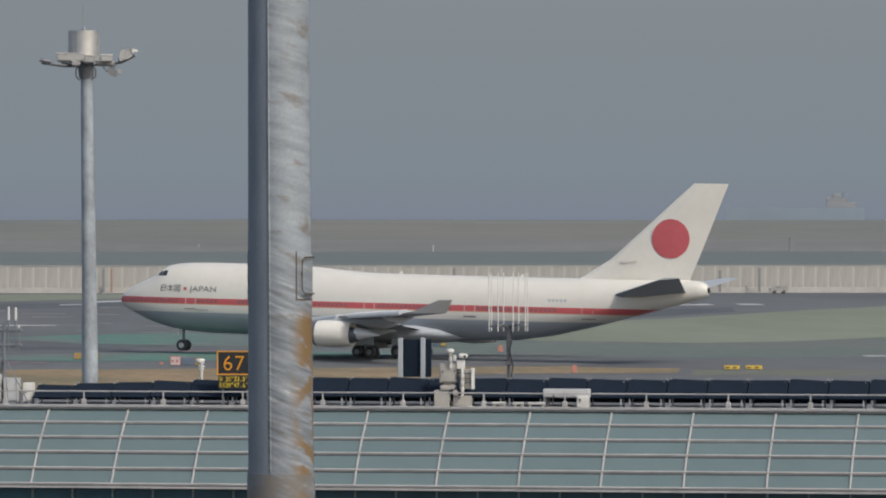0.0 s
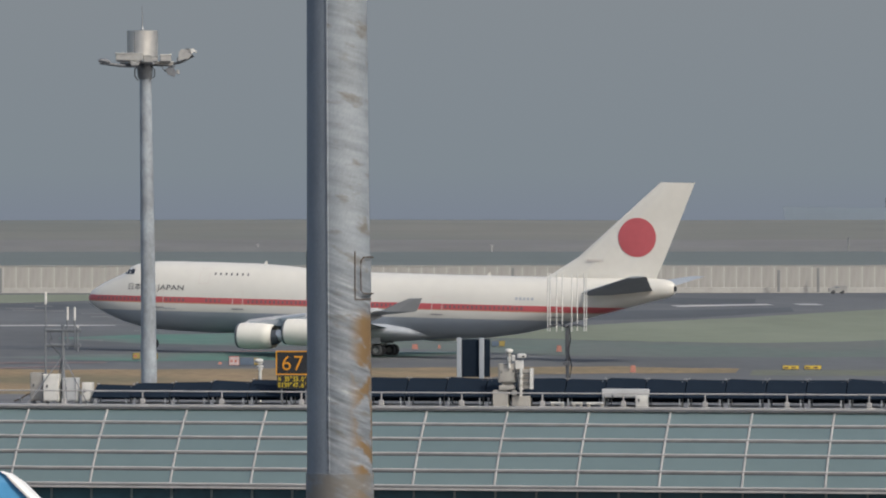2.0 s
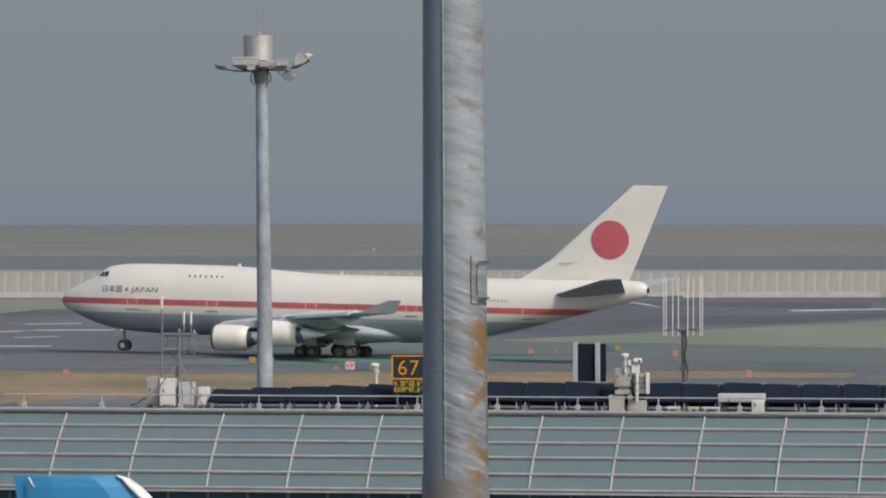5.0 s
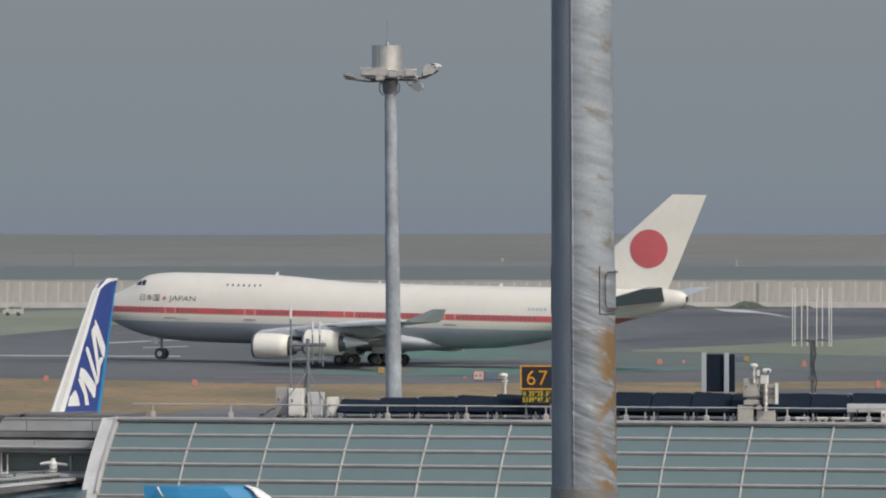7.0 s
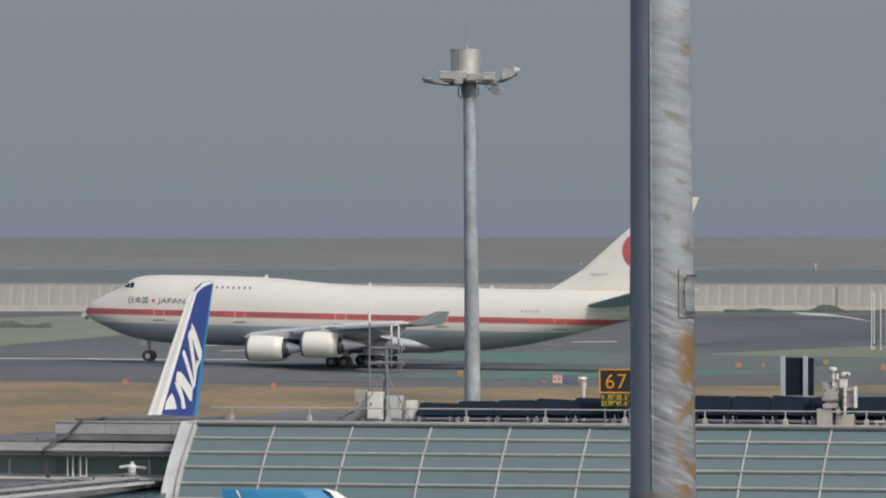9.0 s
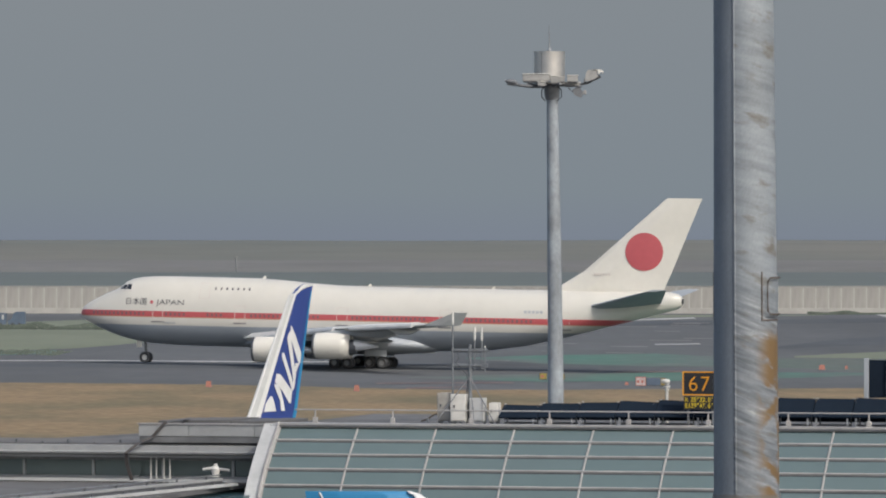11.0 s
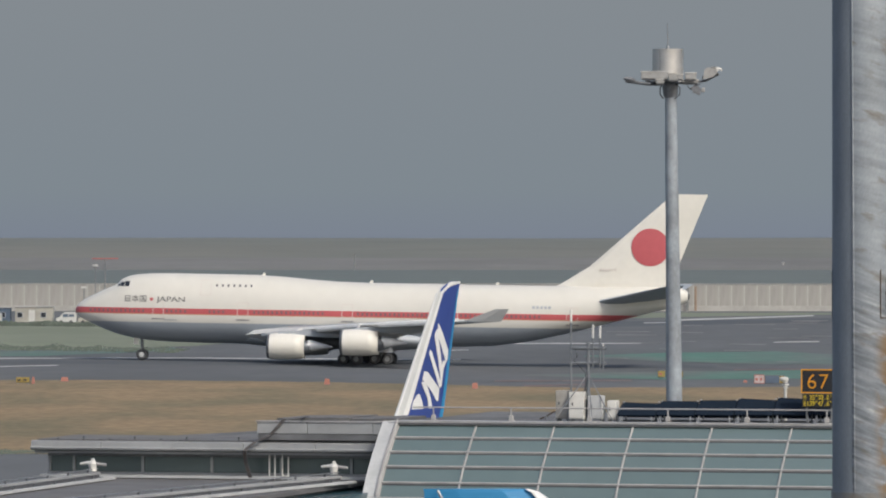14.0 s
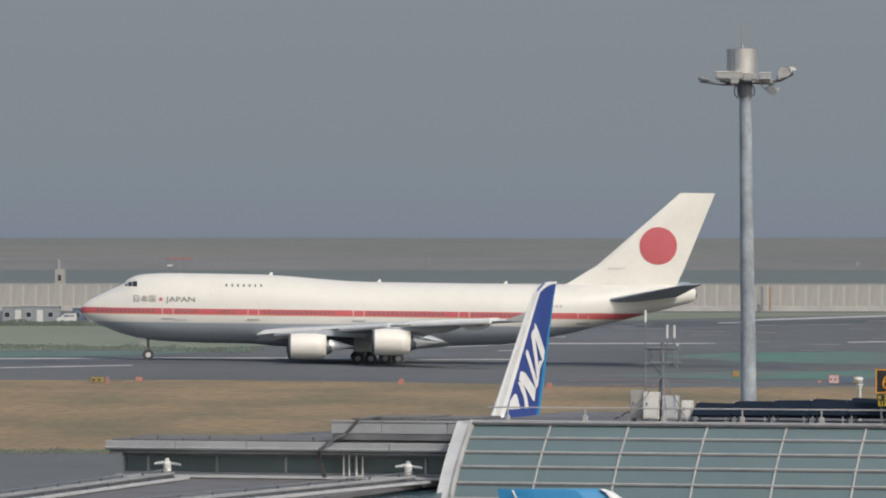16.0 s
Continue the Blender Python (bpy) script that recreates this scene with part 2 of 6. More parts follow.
def livery():
    """White above, a red band with a gold line under it, light grey belly tinted for haze, by height on the hull."""
    m = bpy.data.materials.new("hull_livery")
    m.use_nodes = True
    n, l = m.node_tree.nodes, m.node_tree.links
    b = n["Principled BSDF"]
    b.inputs["Roughness"].default_value = 0.34
    co, sep, mr, ramp = (n.new("ShaderNode" + k) for k in ("TexCoord", "SeparateXYZ", "MapRange", "ValToRGB"))
    l.new(co.outputs["Object"], sep.inputs[0])
    l.new(sep.outputs["Z"], mr.inputs["Value"])
    mr.inputs["From Min"].default_value, mr.inputs["From Max"].default_value = 0, 10
    l.new(mr.outputs[0], ramp.inputs["Fac"])
    r = ramp.color_ramp
    r.interpolation = "CONSTANT"
    # belly grey has the blue of the distance haze mixed into its colour
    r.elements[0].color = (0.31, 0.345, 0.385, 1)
    r.elements[1].position, r.elements[1].color = 0.428, (0.635, 0.618, 0.57, 1)
    for p, c in ((0.514, (0.5, 0.3, 0.18)), (0.522, (0.5, 0.1, 0.11)), (0.585, (0.64, 0.622, 0.57))):
        e = r.elements.new(p)
        e.color = (*c, 1)
    no = n.new("ShaderNodeTexNoise")
    no.inputs["Scale"].default_value = 0.5
    l.new(co.outputs["Object"], no.inputs["Vector"])
    mx, g = n.new("ShaderNodeMix"), n.new("ShaderNodeMapRange")
    g.inputs["To Min"].default_value = 0.88
    l.new(no.outputs["Fac"], g.inputs["Value"])
    mx.data_type, mx.blend_type = "RGBA", "MULTIPLY"
    mx.inputs["Factor"].default_value = 1
    l.new(ramp.outputs[0], mx.inputs["A"])
    l.new(g.outputs[0], mx.inputs["B"])
    l.new(mx.outputs["Result"], b.inputs["Base Color"])
    return m


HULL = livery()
# metres aft of the nose: top, bottom, half width, height of the greatest width
STATIONS = [(0.0, 5.65, 5.25, 0.15, 5.45), (0.35, 6.2, 4.78, 0.75, 5.4), (1.0, 6.68, 4.42, 1.25, 5.35), (2.0, 7.22, 3.97, 1.75, 5.3), (3.4, 7.88, 3.36, 2.25, 5.25),
            (4.4, 8.32, 3.0, 2.5, 5.2), (4.75, 8.5, 2.9, 2.58, 5.2), (5.3, 9.05, 2.74, 2.68, 5.2), (6.0, 9.38, 2.58, 2.8, 5.2), (7.0, 9.58, 2.38, 2.95, 5.2), (8.6, 9.7, 2.2, 3.1, 5.2),
            (11, 9.74, 2.06, 3.22, 5.2), (15, 9.74, 2.0, 3.25, 5.2), (20.5, 9.7, 1.98, 3.25, 5.2), (23.5, 9.54, 1.98, 3.25, 5.2), (26.5, 9.3, 1.98, 3.25, 5.2), (29.5, 9.1, 1.98, 3.25, 5.2),
            (33, 9.02, 1.98, 3.25, 5.2), (42, 9.0, 2.0, 3.25, 5.2), (47, 9.0, 2.2, 3.22, 5.2), (51, 9.0, 2.75, 3.1, 5.3), (55, 9.02, 3.65, 2.8, 5.7), (59, 9.0, 4.7, 2.3, 6.4), (62.5, 9.03, 5.65, 1.75, 7.1), (65.5, 9.08, 6.45, 1.25, 7.65),
            (67.4, 9.05, 6.95, 0.95, 7.95), (68.2, 8.85, 7.2, 0.72, 8.02), (68.6, 8.55, 7.5, 0.42, 8.05)]


def section(x):
    for a, b in zip(STATIONS, STATIONS[1:]):
        if x <= b[0]:
            k = (x - a[0]) / (b[0] - a[0])
            return [p + (q - p) * k for p, q in zip(a[1:], b[1:])]
    return list(STATIONS[-1][1:])


def side(x, z):
    """Half width of the hull at x metres aft and z metres up."""
    top, bottom, w, zc = section(x)
    h = top - zc if z > zc else zc - bottom
    q = min(1, abs(z - zc) / h)
    return w * (1 - q ** 2.15) ** (1 / 2.15)


def on_hull(x, z, out=0.012):
    return Vector((x, -side(x, z) - out, z))


def patch(bm, x0, x1, z0, z1, out=0.012, steps=2):
    """A painted or glazed panel that follows the near flank."""
    vs = [[bm.verts.new(on_hull(x0 + (x1 - x0) * i / steps, z0 + (z1 - z0) * j / 3, out)) for j in range(4)] for i in range(steps + 1)]
    for r, s in zip(vs, vs[1:]):
        for j in range(3):
            bm.faces.new((r[j], s[j], s[j + 1], r[j + 1]))
    return bm


def frame_lines(bm, x0, x1, z0, z1, w=0.07):
    patch(bm, x0, x0 + w, z0, z1, 0.02)
    patch(bm, x1 - w, x1, z0, z1, 0.02)
    patch(bm, x0, x1, z0, z0 + w, 0.02)
    patch(bm, x0, x1, z1 - w, z1, 0.02)


def wing_box(bm, ribs):
    """Ribs of (leading x, trailing x, y, z, thickness) joined into a wing."""
    rings = []
    for xl, xt, y, z, th, *rise in ribs:
        c = xt - xl
        up = [(xl, z), (xl + 0.04 * c, z + 0.32 * th), (xl + 0.2 * c, z + 0.55 * th), (xl + 0.5 * c, z + 0.5 * th), (xl + 0.8 * c, z + 0.2 * th), (xt, z)]
        dn = [(xl + 0.75 * c, z - 0.22 * th), (xl + 0.4 * c, z - 0.45 * th), (xl + 0.1 * c, z - 0.38 * th)]
        tilt = rise[0] / c if rise else 0
        rings.append([(px, y, pz + (px - xl) * tilt) for px, pz in up + dn])
    return loft(bm, rings)


def upright(bm, ribs, y=0.0):
    """A fin of ribs (leading x, trailing x, z, half thickness)."""
    rings = []
    for xl, xt, z, h in ribs:
        c = xt - xl
        rings.append([(xl, y, z), (xl + 0.06 * c, y - 0.6 * h, z), (xl + 0.3 * c, y - h, z), (xl + 0.7 * c, y - 0.6 * h, z), (xt, y, z), (xl + 0.7 * c, y + 0.6 * h, z), (xl + 0.3 * c, y + h, z), (xl + 0.06 * c, y + 0.6 * h, z)])
    return loft(bm, rings)


WHEELS = []


def wheel(x, y, r, w, parent, hub=None):
    bm = bmesh.new()
    prof = [(-w / 2, 0.5 * r), (-w / 2, 0.9 * r), (-w * 0.36, r), (w * 0.36, r), (w / 2, 0.9 * r), (w / 2, 0.5 * r)]
    rings = []
    for k in range(20):
        a = 2 * math.pi * k / 20
        rings.append([(math.cos(a) * q, p, math.sin(a) * q) for p, q in prof])
    loft(bm, rings + rings[:1], close=True, caps=False)
    bmesh.ops.remove_doubles(bm, verts=bm.verts, dist=1e-4)
    ty = part("wheel", finish(bm), TYRE, parent, "black aircraft tyre with grey hub", smooth=True)
    bm = bmesh.new()
    tube(bm, [(0, -w * 0.4, 0), (0, w * 0.4, 0)], 0.5 * r, 16)
    for k in range(5):
        a = 2 * math.pi * k / 5
        tube(bm, [(0.38 * r * math.cos(a), -w * 0.45, 0.38 * r * math.sin(a)), (0.38 * r * math.cos(a), -w * 0.36, 0.38 * r * math.sin(a))], 0.1 * r, 6)
    part("hub", finish(bm), hub or STEEL, ty, "pale painted hub" if hub else "grey metal hub")
    ty.location = (x, y, r)
    WHEELS.append((ty, (x, y, r)))
    return ty


def engine(x, y, z, parent):
    """A turbofan under the wing: cowl with lip, fan, core, plug and pylon."""
    bm = bmesh.new()
    prof = [(0.9, 1.17), (0.25, 1.18), (0.05, 1.22), (-0.02, 1.29), (0.06, 1.34), (0.26, 1.37), (0.7, 1.41), (1.6, 1.44), (3.0, 1.4), (4.15, 1.27), (4.15, 1.22), (2.5, 1.2)]
    loft(bm, [[(px, pr * math.cos(2 * math.pi * k / 32), pr * math.sin(2 * math.pi * k / 32)) for k in range(32)] for px, pr in prof], caps=False)
    for f in bm.faces:
        if f.calc_center_median().x < 0.6 and f.calc_center_median().yz.length < 1.36:
            f.material_index = 1
    nac = part("engine", finish(bm), [WHITE_PAINT, LIP_GREY], parent, "white jet engine cowl with dark grey lip", smooth=True)
    nac.location = (x, y, z)
    bm = bmesh.new()
    tube(bm, [(0.9, 0, 0), (0.95, 0, 0)], 1.18, 24)
    part("fan", finish(bm), DARK_TRIM, nac)
    bm = bmesh.new()
    tube(bm, [(0.3, 0, 0), (0.55, 0, 0), (0.9, 0, 0)], [0.03, 0.2, 0.34], 16)
    part("spinner", finish(bm), STEEL, nac, smooth=True)
    bm = bmesh.new()
    tube(bm, [(3.0, 0, -0.1), (4.2, 0, -0.1), (4.6, 0, -0.1), (4.75, 0, -0.1)], [0.98, 0.84, 0.7, 0.64], 24)
    part("core_nozzle", finish(bm), LIP_GREY, nac, "dark metal core nozzle", smooth=True)
    bm = bmesh.new()
    tube(bm, [(4.5, 0, 0.1), (4.9, 0, 0.1), (5.4, 0, 0.08), (7.2, 0, 0.0)], [0.66, 0.62, 0.5, 0.06], 20)
    part("exhaust_plug", finish(bm), CHROME, nac, "shiny tapered exhaust plug", smooth=True)
    bm = bmesh.new()
    loft(bm, [[(0.9, -0.18, 1.3), (4.0, -0.2, 1.2), (7.6, -0.1, 1.0), (9.6, -0.03, 1.6), (9.6, 0.03, 1.6), (7.6, 0.1, 1.0), (4.0, 0.2, 1.2), (0.9, 0.18, 1.3)],
              [(1.2, -0.12, 1.5), (4.2, -0.18, 1.85), (7.6, -0.14, 1.95), (9.6, -0.03, 1.9), (9.6, 0.03, 1.9), (7.6, 0.14, 1.95), (4.2, 0.18, 1.85), (1.2, 0.12, 1.5)]])
    part("pylon", finish(bm), GREY_PAINT, nac)
    return nac


def make_jumbo():
    jet = thing("jumbo_jet", 0, 0, 0, "white four-engined jumbo jet with red band and red disc, taxiing", "airliner")
    bm = bmesh.new()
    rings = []
    xs = sorted({x for x, *_ in STATIONS} | {0.12, 0.6, 1.5, 2.7, 4.0, 9.8, 13, 18, 22, 25, 28, 31, 36, 39, 45, 49, 53, 57, 61, 64, 66.6})
    for x in xs:
        top, bottom, w, zc = section(x)
        ring = []
        for k in range(56):
            a = 2 * math.pi * k / 56
            s, c = math.sin(a), math.cos(a)
            h = top - zc if s > 0 else zc - bottom
            ring.append((x, w * math.copysign(abs(c) ** (2 / 2.15), c), zc + h * math.copysign(abs(s) ** (2 / 2.15), s)))
        rings.append(ring)
    loft(bm, rings)
    body = part("fuselage", finish(bm), HULL, jet, "white fuselage with red band and haze-tinted grey belly", smooth=True)
    # wing-to-body fairing
    bm = bmesh.new()
    rings = []
    for x, w, zt, zb in ((18.5, 1.2, 2.9, 2.05), (21, 2.9, 3.8, 1.8), (25, 3.55, 4.1, 1.6), (32, 3.7, 4.1, 1.5), (36.5, 3.6, 4.0, 1.55), (39.2, 2.9, 3.6, 1.75), (41.4, 1.4, 2.9, 2.0)):
        rings.append([(x, w * math.cos(2 * math.pi * k / 24), (zt + zb) / 2 + (zt - zb) / 2 * math.sin(2 * math.pi * k / 24)) for k in range(24)])
    loft(bm, rings)
    part("belly_fairing", finish(bm), GREY_PAINT, body, smooth=True)
    for s, nm in ((-1, "near"), (1, "far")):
        bm = bmesh.new()
        wing_box(bm, [(19.2, 37.0, s * 2.2, 3.0, 1.7), (23.2, 36.6, s * 6.5, 3.45, 1.4), (27.9, 37.8, s * 11.9, 3.95, 1.0), (35.2, 42.2, s * 20.6, 4.65, 0.62), (46.2, 50.2, s * 28.4, 5.35, 0.3)])
        for f in bm.faces:
            c = f.calc_center_median()
            if len(f.verts) == 4 and abs(f.normal.z) < 0.995:
                near_edge = min(v.co.x for v in f.verts) - (19.2 + (abs(min(f.verts, key=lambda v: v.co.x).co.y) - 2.2) * 0.877)
                f.material_index = 1 if abs(near_edge) < 0.5 else 0
        wg = part("wing", finish(bm), [WING_GREY, SLAT], jet, "grey swept wing", smooth=False)
        for (xa, ya, za), (xb, yb, zb) in (((21.9, 4.6, 3.2), (26.6, 10.4, 3.78)), ((29.0, 13.2, 4.02), (34.2, 19.2, 4.52)), ((36.7, 21.8, 4.74), (44.9, 27.5, 5.28))):
            bm = bmesh.new()
            loft(bm, [[(x - 0.35, s * y, z - 0.3), (x - 0.42, s * y, z - 0.08), (x - 0.25, s * y, z + 0.16), (x + 0.65, s * y, z + 0.34), (x + 0.7, s * y, z + 0.24), (x + 0.05, s * y, z - 0.06)] for x, y, z in ((xa, ya, za), (xb, yb, zb))])
            part("slat", finish(bm), SLAT, wg, "pale leading-edge slat", smooth=False)
        bm = bmesh.new()
        loft(bm, [[(46.2, s * 28.35, 5.35), (47.7, s * 28.3, 5.41), (50.2, s * 28.4, 5.35), (48.0, s * 28.46, 5.3)], [(49.7, s * 29.2, 6.75), (50.2, s * 29.18, 6.77), (51.1, s * 29.2, 6.75), (50.3, s * 29.24, 6.73)]])
        part("winglet", finish(bm), WINGLET_GREY, wg, "light grey winglet")
        for yy, xx, zz, ll in ((8.6, 33.5, 2.95, 5.2), (15.0, 37.0, 3.75, 4.6), (18.3, 39.0, 4.1, 4.2), (24.5, 43.0, 4.65, 3.4)):
            bm = bmesh.new()
            tube(bm, [(xx - ll * 0.5, s * yy, zz + 0.15), (xx - ll * 0.2, s * yy, zz - 0.1), (xx + ll * 0.2, s * yy, zz - 0.15), (xx + ll * 0.55, s * yy, zz + 0.1)], [0.1, 0.36, 0.34, 0.05], 10)
            part("flap_fairing", finish(bm), WINGLET_GREY, wg, smooth=True)
        engine(23.1, s * 11.65, 2.0, jet)
        engine(32.1, s * 20.2, 2.72, jet)
        bm = bmesh.new()
        wing_box(bm, [(57.4, 66.4, s * 0.9, 7.0, 0.8, 0.75), (66.7, 68.7, s * 9.5, 9.2, 0.2, 0.15)])
        part("tailplane", finish(bm), STABILISER_GREY, jet, "grey swept tailplane")
    bm = bmesh.new()
    upright(bm, [(53.2, 66.4, 8.6, 0.5), (54.6, 66.6, 9.35, 0.55), (57.6, 67.4, 11.2, 0.5), (66.75, 70.66, 19.4, 0.17)])
    fin = part("fin", finish(bm), WHITE_PAINT, jet, "tall white swept tail fin", smooth=False)
    bm = bmesh.new()
    vs = [bm.verts.new((64.35 + 2.1 * math.cos(2 * math.pi * k / 48), -0.0, 13.45 + 2.1 * math.sin(2 * math.pi * k / 48))) for k in range(48)]
    for v in vs:
        # fin thickness at this spot
        z = v.co.z
        k = (z - 11.2) / 8.2
        xl, xt, h = 57.6 + 9.15 * k, 67.4 + 3.26 * k, 0.53 - 0.33 * k
        q = (v.co.x - xl) / (xt - xl)
        v.co.y = -(h * (1 - 0.4 * max(0, (q - 0.3) / 0.4)) if q < 0.7 else 0.6 * h * (1 - q) / 0.3) - 0.03
    mid = bm.verts.new((64.35, -0.5, 13.45))
    for a, b in zip(vs, vs[1:] + vs[:1]):
        bm.faces.new((a, b, mid))
    part("red_disc", bm, RED_PAINT, fin, "round dull red disc", smooth=True)
    # flight deck glazing
    for x0, x1, z0, z1 in ((4.95, 5.2, 8.24, 8.5), (5.26, 5.7, 8.22, 8.72), (5.76, 6.3, 8.22, 8.8)):
        part("cockpit_window", patch(bmesh.new(), x0, x1, z0, z1, 0.02), WINDOW_DARK, body)
    for i in range(7):
        x = 16.1 + 0.95 * i * 0.68
        part("upper_window", patch(bmesh.new(), x, x + 0.2, 8.34, 8.62, 0.02), GREY_WINDOW, body)
    for x0, x1 in ((1.8, 8.2), (10.6, 13.0), (15.4, 17.2), (20.4, 28.2), (32, 40.5), (43.5, 52.5)):
        x = x0
        while x < x1:
            part("cabin_window", patch(bmesh.new(), x, x + 0.24, 5.4, 5.72, 0.02, 1), CABIN_WINDOW, body)
            x += 0.51
    for x0 in (9.1, 18.6, 30.3, 42.0, 55.3):
        bm = bmesh.new()
        frame_lines(bm, x0, x0 + 1.25, 4.75, 6.65)
        d = part("cabin_door", bm, PALE_LINE, body, "door outline with dark sill")
        part("door_sill", patch(bmesh.new(), x0 - 0.1, x0 + 1.35, 4.62, 4.73, 0.03), STEEL, d)
    bm = bmesh.new()
    frame_lines(bm, 14.4, 15.6, 7.35, 9.1)
    part("upper_deck_door", bm, PALE_LINE, body)
    for x, z0 in ((20.8, 9.66), (32.9, 9.0), (47.0, 8.98)):
        bm = bmesh.new()
        upright(bm, [(x, x + 0.55, z0 - 0.1, 0.05), (x + 0.3, x + 0.55, z0 + 0.32, 0.03)])
        part("blade_antenna", finish(bm), WHITE_PAINT, body)
    bm = bmesh.new()
    tube(bm, [(68.4, 0, 8.05), (68.75, 0, 8.05)], [0.34, 0.28], 16)
    part("tail_exhaust", finish(bm), DARK_TRIM, body)
    # lettering on the near flank
    for txt, x0, z0, size, width in (("\u65e5\u672c\u56fd", 5.75, 6.58, 0.84, 2.6), ("JAPAN", 9.55, 6.58, 0.84, 3.15)):
        cu = bpy.data.curves.new("lettering", "FONT")
        cu.body, cu.size, cu.offset = txt, size, -0.003
        tmp = new("lettering", cu)
        bpy.context.view_layer.update()
        me = bpy.data.meshes.new_from_object(tmp.evaluated_get(bpy.context.evaluated_depsgraph_get()))
        bpy.data.objects.remove(tmp)
        bm = bmesh.new()
        bm.from_mesh(me)
        bpy.data.meshes.remove(me)
        bmesh.ops.subdivide_edges(bm, edges=bm.edges[:], cuts=1)
        w = max(v.co.x for v in bm.verts)
        for v in bm.verts:
            v.co = on_hull(x0 + v.co.x * width / w, z0 + v.co.y, 0.03)
        part("lettering", bm, LETTER, body, "dark lettering")
    bm = bmesh.new()
    vs = [bm.verts.new(on_hull(8.95 + 0.2 * math.cos(k * 0.524), 6.85 + 0.2 * math.sin(k * 0.524), 0.03)) for k in range(12)]
    bm.faces.new(vs)
    part("red_dot", bm, RED_PAINT, body)
    for i in range(5):
        part("lettering", patch(bmesh.new(), 51.5 + i * 0.44, 51.8 + i * 0.44, 6.45, 6.75, 0.03, 1), GREY_PAINT, body, "small grey lettering")
        part("lettering", patch(bmesh.new(), 10.4 + i * 0.3, 10.62 + i * 0.3, 4.5, 4.63, 0.03, 1), GREY_PAINT, body, "small grey lettering")
    for i in range(6):
        bm = bmesh.new()
        box(bm, 58.75 + i * 0.33, 58.97 + i * 0.33, -0.55, -0.5, 10.75, 11.0)
        part("registration_bar", bm, PALE_LINE, fin)
    # undercarriage
    gear = part("nose_gear", tube(tube(bmesh.new(), [(7.6, 0, 0.62), (7.5, 0, 2.7)], 0.16, 10), [(7.6, -0.5, 0.62), (7.6, 0.5, 0.62)], 0.1, 8), STEEL, jet, "grey steel nose gear leg")
    for y in (-0.5, 0.5):
        wheel(7.6, y, 0.62, 0.44, gear, HUB_PALE)
    bm = bmesh.new()
    box(bm, 6.7, 7.3, -0.75, -0.68, 1.75, 2.5, 0.02)
    part("gear_door", bm, WHITE_PAINT, gear)
    for gx, gy, top in ((31.6, -5.5, 4.2), (31.6, 5.5, 4.2), (34.7, -1.95, 2.8), (34.7, 1.95, 2.8)):
        bm = bmesh.new()
        tube(bm, [(gx, gy, 0.75), (gx, gy, top)], 0.22, 10)
        tube(bm, [(gx - 0.8, gy, 0.7), (gx + 0.8, gy, 0.7)], 0.17, 8)
        tube(bm, [(gx, gy, 1.6), (gx + 1.4, gy * 0.8, top)], 0.09, 8)
        for dx in (-0.72, 0.72):
            tube(bm, [(gx + dx, gy - 0.56, 0.62), (gx + dx, gy + 0.56, 0.62)], 0.1, 8)
        g = part("main_gear", finish(bm), STEEL, jet, "grey steel four-wheel bogie")
        for dx in (-0.72, 0.72):
            for dy in (-0.56, 0.56):
                wheel(gx + dx, gy + dy, 0.62, 0.46, g)
        bm = bmesh.new()
        box(bm, gx - 1.2, gx + 1.3, gy - 0.95, gy - 0.9, 1.35, top - 0.2, 0.02)
        part("gear_door", bm, GREY_PAINT, g)
    return jet


JUMBO = make_jumbo()

# ---- near pole and floodlight mast ----

